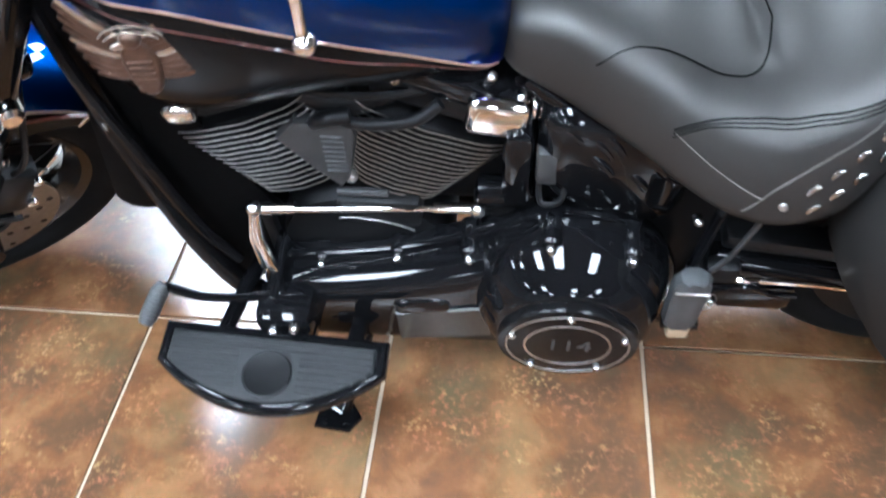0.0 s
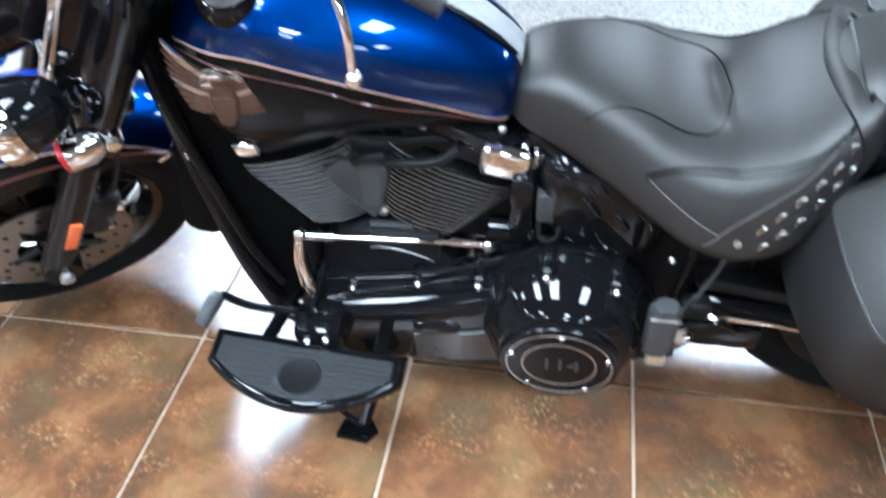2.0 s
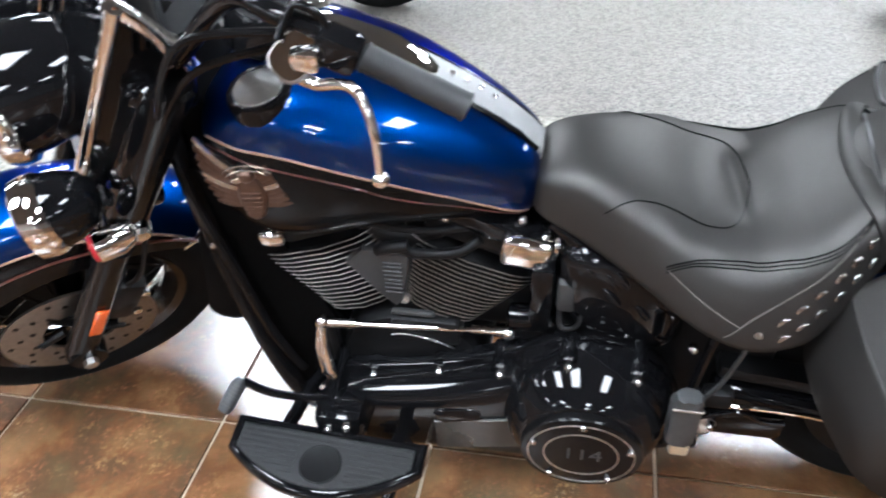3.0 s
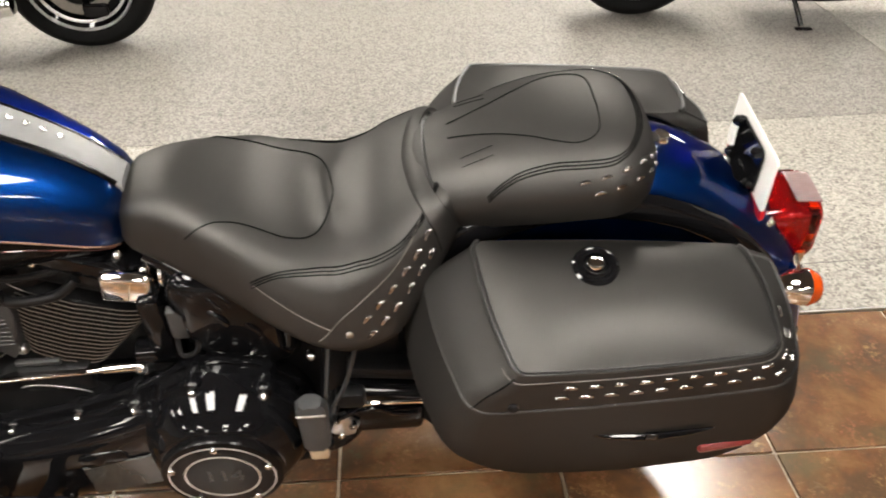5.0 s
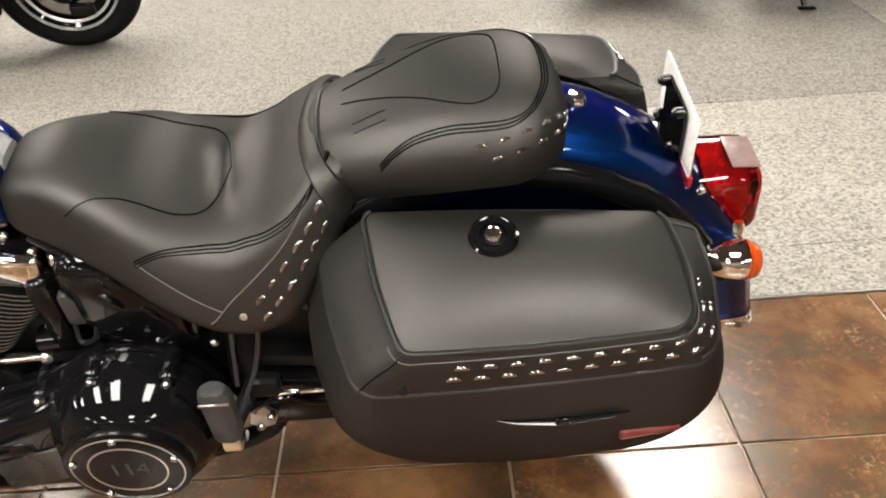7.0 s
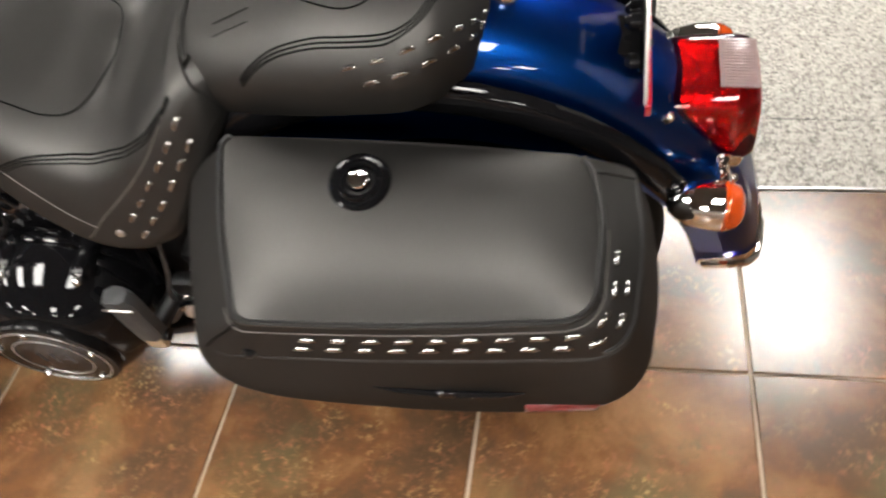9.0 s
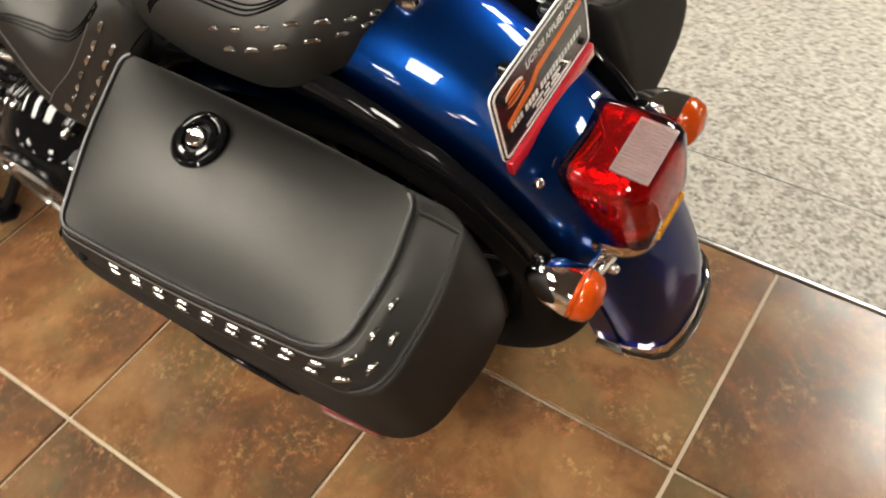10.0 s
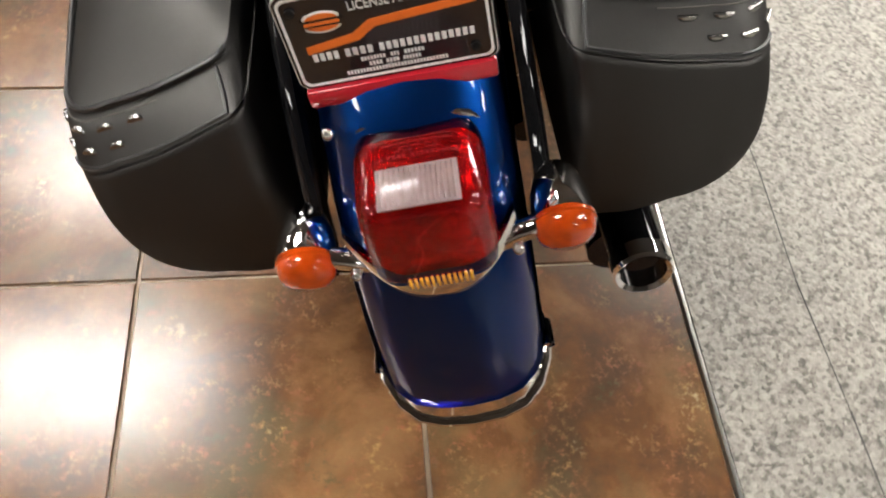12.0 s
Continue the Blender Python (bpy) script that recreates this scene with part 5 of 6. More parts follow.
engine = part("engine", lathe([(0.04, -0.12), (0.125, -0.11), (0.135, -0.08), (0.135, 0.08), (0.125, 0.11), (0.04, 0.12)], CR + Vector((0, 0, -0.02)), (0, 1, 0), 40), SATIN, bike, "black V-twin engine with machined fin edges")
for deg, nm in ((-22.5, "front_cylinder"), (22.5, "rear_cylinder")):
    d, lat = cyl_frame(deg)
    CR2 = CR + Vector((-0.032 if deg < 0 else 0.004, 0, 0))
    cylp = part(nm, tube([CR2 + d * 0.10, CR2 + d * 0.335], 0.058, 28), SATIN, engine, "black cylinder with bright fin edges")
    for k in range(15):
        h = 0.120 + 0.0107 * k
        half = 0.070 + 0.050 * min(1.0, k / 12)
        c = CR2 + d * h
        ring_o, rings = [], []
        bend = 0.019
        for i in range(40):
            a = 2 * math.pi * i / 40
            u = half * math.copysign(abs(math.cos(a)) ** 0.3, math.cos(a))
            v = 0.100 * math.copysign(abs(math.sin(a)) ** 0.3, math.sin(a))
            ring_o.append((u, v))
        for sc, dh in ((0.96, -0.0014), (0.992, -0.0011), (0.992, 0.0011), (0.96, 0.0014)):
            rings.append([c + lat * (u * sc) + Vector((0, v * sc, 0)) + d * (dh + bend * (u / half) ** 2 * (0.75 if u * deg > 0 else 1.0)) for u, v in ring_o])
        fin = part("fin", loft(rings), SATIN, cylp)
        edge = [c + lat * (u * 0.994) + Vector((0, v * 0.994, 0)) + d * (bend * (u / half) ** 2 * (0.75 if u * deg > 0 else 1.0)) for u, v in ring_o]
        part("fin_edge", tube(edge, 0.0011, 5, True), FIN_EDGE, fin)
    hd = part("cylinder_head", box(CR + d * 0.318, (0.175, 0.19, 0.040), 0.014, Matrix.Rotation(math.radians(deg), 4, "Y")), SATIN, engine)
    rk = part("rocker_cover", box(CR + d * 0.352, (0.205, 0.205, 0.036), 0.014, Matrix.Rotation(math.radians(deg), 4, "Y")), BLACK, engine, "gloss black rocker cover")
    s = 1 if deg > 0 else -1
    off = lat * (0.074 * s) if s > 0 else lat * (0.090 * s) - d * 0.010
    part("rocker_end", box(CR + d * 0.343 + off + Vector((0, -0.104, 0)), (0.080 if s > 0 else 0.046, 0.026, 0.060 if s > 0 else 0.034), 0.012, Matrix.Rotation(math.radians(deg * 0.4), 4, "Y"), 3), CHROME, rk, "chrome rocker cover end")
    for q in (-1, 1):
        bolt(CR + d * 0.352 + lat * (0.062 * q) + Vector((0, -0.1015, 0)), (0, -1, 0), rk, 0.007, 0.008)
    bolt(CR + d * 0.372 + lat * (0.05 * s) + Vector((0, -0.075, 0)), d, rk, 0.008, 0.009)
# filler block added so the space between downtubes and engine reads black
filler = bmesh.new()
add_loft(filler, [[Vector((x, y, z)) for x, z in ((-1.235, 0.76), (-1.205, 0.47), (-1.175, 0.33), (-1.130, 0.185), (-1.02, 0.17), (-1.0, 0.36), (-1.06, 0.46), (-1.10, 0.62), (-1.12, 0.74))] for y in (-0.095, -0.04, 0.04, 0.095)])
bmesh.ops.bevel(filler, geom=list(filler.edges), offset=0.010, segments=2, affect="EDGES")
part("front_filler", filler, FILLER_BLACK, engine, "matt black filler block between the downtubes and the engine")
# second block added to close the bright gap between neck and tank
part("neck_filler", loft([[Vector((x + dx, y, z)) for dx, y in ((-0.06, -0.045), (0.05, -0.07), (0.075, -0.03), (0.075, 0.03), (0.05, 0.07), (-0.06, 0.045))] for x, z in ((-1.195, 0.70), (-1.205, 0.80), (-1.235, 0.90), (-1.250, 0.955))]), FILLER_BLACK, engine, "matt black filler block at the steering neck")
# cover plate in the V, with hoses
vm = basis((-0.897, -0.085, 0.560), (1, 0, 0), (0, -1, 0.05))
vplate = part("valley_cover", slab([(-0.060, 0.052), (-0.090, 0.020), (-0.066, -0.012), (-0.036, -0.050), (-0.012, -0.074), (0.000, -0.060), (0.012, -0.010), (0.020, 0.030), (0.016, 0.052)], 0.030, vm, 0.008), DARKGREY, engine, "dark grey ribbed cover between the cylinders")
for k in range(8):
    part("cover_rib", box(vm @ Vector((-0.012, -0.036 + 0.0095 * k, 0.0305)), (0.030, 0.004, 0.003), 0.001, None, 1), DARKGREY, vplate)
part("intake", tube(smooth_path([(-0.97, -0.06, 0.655), (-0.92, -0.075, 0.630), (-0.87, -0.075, 0.630), (-0.82, -0.06, 0.655)], 6), 0.024, 16), SATIN, engine)
part("hose", tube(smooth_path([(-0.90, -0.10, 0.615), (-0.86, -0.115, 0.622), (-0.80, -0.115, 0.632), (-0.765, -0.105, 0.655)], 8), 0.0085, 10), SATIN, engine, "black rubber hose")
part("hose", tube(smooth_path([(-0.935, -0.10, 0.60), (-0.915, -0.112, 0.625), (-0.88, -0.108, 0.63)], 8), 0.010, 10), SATIN, engine)
part("hose", tube(smooth_path([(-1.00, -0.09, 0.67), (-0.93, -0.105, 0.668), (-0.84, -0.105, 0.665), (-0.77, -0.09, 0.668)], 8), 0.006, 8), SATIN, engine)
bolt((-0.897, -0.103, 0.497), (0, -1, 0), engine, 0.009, 0.008, STEEL)
part("name_strip", box((-0.885, -0.105, 0.462), (0.075, 0.012, 0.010), 0.004), DARKGREY, engine)
part("breather_cover", box((-0.865, -0.092, 0.420), (0.125, 0.05, 0.062), 0.012), SATIN, engine)
part("breather_edge", tube(smooth_path([(-0.925, -0.119, 0.412), (-0.90, -0.120, 0.418), (-0.865, -0.120, 0.412), (-0.835, -0.119, 0.400), (-0.815, -0.118, 0.388)], 6), 0.0013, 6), STEEL, engine)
part("cam_chest", box((-0.90, 0.12, 0.33), (0.26, 0.07, 0.16), 0.03), SATIN, engine)
part("transmission", box((-0.60, 0.0, 0.36), (0.26, 0.22, 0.22), 0.035), SATIN, engine, "black gearbox casing")
part("starter_cover", tube([(-0.725, -0.095, 0.465), (-0.72, -0.095, 0.465), (-0.645, -0.095, 0.468), (-0.64, -0.095, 0.468)], [0.016, 0.024, 0.024, 0.016], 18), BLACK, engine)
for x in (-1.0, -0.95):
    part("front_case_rib", box((x - 0.04, -0.06, 0.33), (0.02, 0.10, 0.16), 0.006), SATIN, engine)

# --- primary drive cover ---
A0, RA0, A1, RA1 = (-0.972, 0.252), 0.084, (-0.588, 0.326), 0.148


def primary_outline(ins):
    r0, r1 = RA0 - ins, RA1 - ins
    dx, dz = A1[0] - A0[0], A1[1] - A0[1]
    L = math.hypot(dx, dz)
    base = math.degrees(math.atan2(dz, dx))
    al = math.degrees(math.acos((r0 - r1) / L))
    a = arc(A0[0], A0[1], r0, base + al, base + 360 - al, 24)
    b = arc(A1[0], A1[1], r1, base - al, base + al, 30)
    # the upper line dips between the two ends
    p, q = b[-1], a[0]
    dip = [(p[0] + (q[0] - p[0]) * t, p[1] + (q[1] - p[1]) * t - 0.026 * math.sin(math.pi * t ** 0.7)) for t in [i / 12 for i in range(1, 12)]]
    return a + b + dip


rings = []
for ins, y in ((0.0, -0.105), (0.0, -0.142), (0.002, -0.158), (0.005, -0.174), (0.010, -0.187), (0.018, -0.196), (0.030, -0.201), (0.045, -0.203)):
    rings.append([Vector((x, y, z)) for x, z in primary_outline(ins)])
primary = part("primary_cover", loft(rings), BLACK, bike, "gloss black primary drive cover", 50)
flange = [[Vector((x, y, z)) for x, z in primary_outline(i)] for i, y in ((-0.009, -0.126), (-0.011, -0.136), (-0.008, -0.143), (0.004, -0.143))]
part("flange", loft(flange), BLACK, primary)
dome = [(0.146, -0.15), (0.142, -0.176), (0.134, -0.200), (0.124, -0.222), (0.113, -0.239), (0.104, -0.249), (0.100, -0.252)]
DC = Vector((-0.586, 0, 0.341))
part("clutch_dome", lathe([(r, y) for r, y in dome], DC, (0, 1, 0), 64), BLACK, primary, "gloss black clutch dome")
derby = part("derby_cover", lathe([(0.099, -0.250), (0.100, -0.262), (0.097, -0.267), (0.090, -0.2685), (0.0, -0.2685)], DC, (0, 1, 0), 64), BLACK_FINE, primary, "round black cover with engraved ring and number")
for r, w in ((0.086, 0.0011), (0.060, 0.0013)):
    part("ring_line", torus_lathe([(r - w, -0.2684), (r - w, -0.2693), (r + w, -0.2693), (r + w, -0.2684)], DC, (0, 1, 0), 64), STEEL, derby)
for i in range(5):
    a = math.radians(90 + 72 * i)
    bolt(DC + Vector((0.082 * math.cos(a), -0.2685, 0.082 * math.sin(a))), (0, -1, 0), derby, 0.0062, 0.005)
lettering("114", 0.044, basis(DC + Vector((0.002, -0.2688, 0.0)), (1, 0, 0), (0, -1, 0)), DARKGREY, derby)
for x, z in ((-1.030, 0.30), (-0.958, 0.328), (-0.838, 0.358), (-0.453, 0.336), (-0.70, 0.205), (-0.85, 0.178), (-0.98, 0.178)):
    z += 0.008 if z > 0.26 else -0.006
    bolt((x, -0.148, z), (0, -1, 0), primary, 0.0072, 0.012)
    part("boss", lathe([(0.014, 0.02), (0.0145, -0.004), (0.012, -0.010), (0.0, -0.010)], (x, -0.138, z), (0, 1, 0), 16), BLACK, primary)
for x, y, z in ((-0.730, -0.166, 0.403), (-0.618, -0.188, 0.474), (-0.508, -0.188, 0.455)):
    bolt((x, y, z), (0, -1, 0.1), primary, 0.0072, 0.012)
    part("boss", lathe([(0.016, 0.05), (0.0155, -0.002), (0.012, -0.008), (0.0, -0.008)], (x, y + 0.008, z), (0, 1, 0), 16), BLACK, primary)
part("inspection_cover", slab([(p[0], p[1]) for p in rrect(0.085, 0.03, 0.013)], 0.008, basis((-0.80, -0.200, 0.315), (1, 0, 0.17), (0, -1, 0.15)), 0.004), BLACK, primary)
part("lower_panel", slab([(-0.082, -0.072), (0.078, -0.030), (0.080, 0.062), (-0.082, 0.020)], 0.004, basis((-0.760, -0.2025, 0.268), (1, 0, 0), (0, -1, -0.04)), 0.002), PANEL_GREY, primary, "satin grey flat panel")

# --- shift linkage ---
link = part("shift_linkage", tube([(-1.036, -0.128, 0.438), (-0.725, -0.106, 0.436)], 0.0048, 12), CHROME, bike, "chrome shift rod with toe lever")
for a, b in (((-1.042, -0.128, 0.4382), (-0.985, -0.124, 0.4376)), ((-0.785, -0.110, 0.4375), (-0.722, -0.106, 0.436))):
    part("rod_end", tube([a, b], 0.0085, 12), CHROME, link)
for p in ((-1.043, -0.130, 0.443), (-0.722, -0.108, 0.436)):
    sp = bmesh.new()
    bmesh.ops.create_uvsphere(sp, u_segments=16, v_segments=10, radius=0.0125, matrix=Matrix.Translation(p))
    part("joint", sp, CHROME, link)
part("shift_arm", tube([(-1.043, -0.133, 0.438), (-1.045, -0.150, 0.40), (-1.036, -0.165, 0.352), (-1.026, -0.170, 0.338)], [0.009, 0.012, 0.013, 0.009], 12), CHROME, link, "tapered chrome shift arm")
part("gear_arm", tube([(-0.722, -0.105, 0.436), (-0.700, -0.098, 0.430), (-0.680, -0.09, 0.415)], 0.010, 10), SATIN, link)
part("shift_shaft", tube([(-1.024, -0.10, 0.335), (-1.024, -0.215, 0.325)], 0.012, 14), BLACK, link)
part("toe_arm", tube(smooth_path([(-1.024, -0.205, 0.327), (-1.06, -0.225, 0.348), (-1.11, -0.245, 0.382), (-1.150, -0.252, 0.418)], 6), 0.0075, 10), BLACK, link, "gloss black toe lever")
part("toe_peg", tube([(-1.152, -0.250, 0.420), (-1.157, -0.258, 0.416), (-1.172, -0.290, 0.396), (-1.176, -0.298, 0.391)], [0.009, 0.0125, 0.0125, 0.010], 14), GREY_RUBBER, link, "grey ribbed rubber toe peg")
for k in range(7):
    p = Vector((-1.1575, -0.259, 0.4155)).lerp(Vector((-1.171, -0.288, 0.397)), k / 6)
    part("peg_rib", torus_lathe([(0.012, -0.0012), (0.0138, 0.0), (0.012, 0.0012)], p, (-0.37, -0.80, -0.47), 16), GREY_RUBBER, link)

# --- floorboards ---
def floorboard(side):
    def edge(ins):
        pts = []
        for i in range(21):
            t = i / 20
            x = -1.180 + ins + (0.330 - 2 * ins) * t
            y = 0.298 + ins * 0.1 + (0.082 - ins) * math.sin(math.pi * (0.03 + 0.94 * t)) ** 0.75
            pts.append((x, y))
        pts += [(-0.850 - ins, 0.262 + ins), (-1.180 + ins, 0.252 + ins)]
        return pts

    tilt = lambda x: 0.300 - 0.035 * (x + 1.015) * 1.0
    rings = [[Vector((x, side * y, tilt(x) + h)) for x, y in edge(i)] for i, h in ((0.010, -0.026), (-0.002, -0.020), (-0.006, -0.012), (-0.005, -0.003), (0.0, 0.003), (0.007, 0.005), (0.012, 0.003))]
    fb = part("floorboard", loft(rings), BLACK, bike, "gloss black rider floorboard with ribbed rubber pad")
    pad = part("pad", loft([[Vector((x, side * y, tilt(x) + h)) for x, y in edge(i)] for i, h in ((0.012, -0.002), (0.012, 0.004), (0.014, 0.006))]), PAD_RUBBER, fb, "dark grey ribbed rubber pad")
    for k in range(9):
        y = 0.275 + 0.0105 * k
        xs = [x for x in np.linspace(-1.165, -0.865, 61) if y < 0.298 + 0.065 * math.sin(math.pi * (0.03 + 0.94 * (x + 1.18) / 0.33)) ** 0.75 - 0.004]
        runs = [[x for x in xs if x < -1.055], [x for x in xs if x > -0.975]] if 2 <= k <= 7 else [xs]
        for r in runs:
            if len(r) > 2:
                part("pad_rib", tube([(x, side * (y + 0.03 * (x + 1.015)), tilt(x) + 0.006) for x in (r[0], (r[0] + r[-1]) / 2, r[-1])], 0.0027, 6), PAD_RUBBER, pad)
    part("pad_badge", lathe([(0.037, -0.004), (0.037, 0.0075), (0.034, 0.009), (0.030, 0.0078), (0, 0.0078)], (-1.015, side * 0.326, tilt(-1.015)), (0, 0, 1), 32), SATIN, pad, "round raised badge on the pad")
    part("board_bracket", tube([(-1.10, side * 0.265, 0.290), (-1.09, side * 0.16, 0.265), (-1.08, side * 0.10, 0.25)], 0.013, 10), BLACK, fb)
    part("board_bracket", tube([(-0.90, side * 0.275, 0.285), (-0.90, side * 0.20, 0.25), (-0.90, side * 0.12, 0.20)], 0.013, 10), BLACK, fb)
    return fb


floorboard(-1)
floorboard(1)
part("heel_mount", box((-1.005, -0.215, 0.290), (0.09, 0.075, 0.085), 0.018), BLACK, bike, "gloss black linkage mount")
for p in ((-1.02, -0.254, 0.305), (-0.985, -0.254, 0.318), (-1.0, -0.254, 0.272)):
    bolt(p, (0, -1, 0), bike, 0.008, 0.009)

# --- side stand ---
stand = part("side_stand", tube(smooth_path([(-0.885, -0.10, 0.20), (-0.905, -0.17, 0.165), (-0.925, -0.24, 0.115), (-0.940, -0.285, 0.078)], 5), [0.014] * 10 + [0.012] * 6, 12), BLACK, bike, "black side stand, folded out")
part("stand_foot", slab([(-0.040, -0.022), (0.020, -0.028), (0.038, 0.0), (0.020, 0.026), (-0.036, 0.020)], 0.009, basis((-0.948, -0.295, 0.0615), (1, 0, 0), (0, 0.2164, 0.9763)), 0.003), BLACK, stand)
part("stand_tab", tube([(-0.945, -0.29, 0.075), (-0.985, -0.275, 0.105)], 0.006, 8), BLACK, stand)

# --- frame ---
frame_part = part("frame", tube(smooth_path([(-1.255, -0.045, 0.86), (-1.225, -0.085, 0.72), (-1.185, -0.115, 0.50), (-1.145, -0.125, 0.30), (-1.09, -0.125, 0.185), (-0.95, -0.125, 0.150), (-0.60, -0.125, 0.150), (-0.40, -0.125, 0.22), (-0.36, -0.12, 0.36)], 6), 0.019, 14), BLACK_FINE, bike, "gloss black tubular frame")
part("frame_tube", tube(smooth_path([(-1.255, 0.045, 0.86), (-1.225, 0.085, 0.72), (-1.185, 0.115, 0.50), (-1.145, 0.125, 0.30), (-1.09, 0.125, 0.185), (-0.95, 0.125, 0.150), (-0.60, 0.125, 0.150), (-0.40, 0.125, 0.22), (-0.36, 0.12, 0.36)], 6), 0.019, 14), BLACK_FINE, frame_part)
part("backbone", tube(smooth_path([(-1.26, 0, 0.84), (-1.0, 0, 0.74), (-0.75, 0, 0.66), (-0.50, 0, 0.60), (-0.40, 0, 0.45)], 6), 0.035, 14), BLACK, frame_part)
part("steering_head", tube([AXIS_AT + AXIS * (0.74 / 0.866), AXIS_AT + AXIS * (0.95 / 0.866)], 0.034, 20), BLACK, frame_part)
# box enlarged as filler for the dark gap beside the front tyre
part("radiator", box((-1.222, 0.0, 0.497), (0.085, 0.21, 0.25), 0.030, Matrix.Rotation(math.radians(10), 4, "Y")), FILLER_BLACK, frame_part, "black oil cooler between the downtubes")
part("cable", tube(smooth_path([(-1.245, -0.075, 0.82), (-1.205, -0.122, 0.70), (-1.165, -0.135, 0.55), (-1.135, -0.135, 0.40), (-1.10, -0.13, 0.30)], 6), 0.009, 8), BLACK_FINE, frame_part)
for p in ((-1.20, -0.118, 0.605),):
    bolt(p, (-0.2, -1, 0), frame_part, 0.007, 0.007)
for s in (-1, 1):
    part("swingarm", tube(smooth_path([(-0.38, s * 0.125, 0.37), (-0.24, s * 0.130, 0.355), (-0.10, s * 0.125, 0.335), (0.03, s * 0.12, 0.322)], 5), 0.024, 14), BLACK, bike, "black swingarm")
    part("rear_stay", tube(smooth_path([(-0.42, s * 0.11, 0.60), (-0.30, s * 0.118, 0.55), (-0.16, s * 0.12, 0.45), (0.0, s * 0.12, 0.33)], 5), 0.016, 12), BLACK, frame_part)
    part("seat_rail", tube(smooth_path([(-0.66, s * 0.08, 0.68), (-0.52, s * 0.12, 0.60), (-0.42, s * 0.12, 0.55), (-0.20, s * 0.11, 0.62)], 5), 0.015, 12), BLACK, frame_part)
side = part("oil_tank", loft([[Vector((x, y, z)) for x, z in [(-0.545 + w * math.copysign(abs(math.cos(a)) ** 0.7, math.cos(a)), 0.555 + 0.10 * (w / 0.10) * math.copysign(abs(math.sin(a)) ** 0.7, math.sin(a)) - 0.35 * w * math.cos(a)) for a in [2 * math.pi * i / 36 for i in range(36)]]] for w, y in ((0.098, 0.10), (0.102, -0.09), (0.098, -0.115), (0.085, -0.130), (0.06, -0.137), (0.01, -0.139))]), BLACK, bike, "gloss black horseshoe oil tank", 60)
for p, run in (((-0.600, -0.128, 0.634), 0.030), ((-0.572, -0.130, 0.626), 0.048), ((-0.554, -0.130, 0.628), 0.040), ((-0.568, -0.137, 0.596), 0.042), ((-0.519, -0.136, 0.566), 0.036), ((-0.490, -0.130, 0.590), 0.044)):
    ax = Vector((0.62, -0.30, -0.60)).normalized() * run
    bow = Vector((0.1, -0.55, 0.60)).normalized() * (run * 0.20)
    p = Vector(p)
    part("tank_rib", tube(smooth_path([p - ax * 0.6 - bow, p - ax * 0.3 - bow * 0.25, p, p + ax * 0.3 - bow * 0.25, p + ax * 0.6 - bow], 4), 0.0062, 10), BLACK, side)
for z, h in ((0.668, 0.030), (0.618, 0.024)):
    part("fitting", tube([(-0.651, -0.070 - 0.010 * math.cos(q * math.pi / 2), z + h * q) for q in (-1, -0.6, -0.2, 0.2, 0.6, 1)], [0.004, 0.009, 0.0115, 0.0115, 0.009, 0.004], 12), CHROME, bike, "small chrome fitting")
part("side_connector", box((-0.628, -0.118, 0.565), (0.034, 0.03, 0.066), 0.008), DARKGREY, bike, "dark grey plastic connector")
part("coil_cover", box((-0.668, -0.10, 0.545), (0.040, 0.06, 0.15), 0.014), BLACK, bike, "gloss black upright cover behind the rear cylinder")
part("wire", tube(smooth_path([(-0.64, -0.12, 0.535), (-0.635, -0.14, 0.505), (-0.61, -0.14, 0.512), (-0.605, -0.125, 0.54)], 6), 0.004, 8), SATIN, bike)
for p in ((-0.652, -0.045, 0.628), (-0.655, -0.06, 0.600), (-0.668, -0.085, 0.652), (-0.441, -0.160, 0.583), (-0.430, -0.150, 0.500), (-0.53, -0.145, 0.465)):
    bolt(p, (0.1, -1, 0.2), bike, 0.0075, 0.010, BOLT)
part("tank_bolt", tube([(-0.655, -0.05, 0.665), (-0.648, -0.055, 0.625)], 0.008, 10), CHROME, bike)
part("belt_guard", box((-0.25, -0.115, 0.405), (0.26, 0.045, 0.03), 0.01, Matrix.Rotation(math.radians(8), 4, "Y")), SATIN, bike)
part("belt_pulley", lathe([(0.0, -0.012), (0.12, -0.012), (0.150, -0.006), (0.156, -0.012), (0.160, -0.012), (0.160, 0.012), (0.0, 0.012)], (0, -0.098, 0.322), (0, 1, 0), 48), SATIN, bike, "black rear belt pulley")
# dark ring added to hide rim and spokes beside the saddlebag
part("spoke_screen", torus_lathe([(0.150, -0.004), (0.214, 0.004), (0.214, 0.008), (0.150, 0.004)], (0, -0.086, 0.322), (0, 1, 0), 64), SATIN, bike, "black ring added beside the rear wheel")
part("lower_cover", box((-0.33, -0.13, 0.30), (0.16, 0.05, 0.07), 0.015), BLACK, bike)
part("mount_strap", tube(smooth_path([(-0.352, -0.165, 0.560), (-0.362, -0.168, 0.505), (-0.380, -0.172, 0.440), (-0.403, -0.172, 0.382), (-0.405, -0.170, 0.330)], 5), 0.0036, 8), DARKGREY, bike, "grey cable below the seat")
part("mount_strap", tube([(-0.40, -0.150, 0.55), (-0.418, -0.160, 0.40)], 0.008, 8), BLACK, bike)
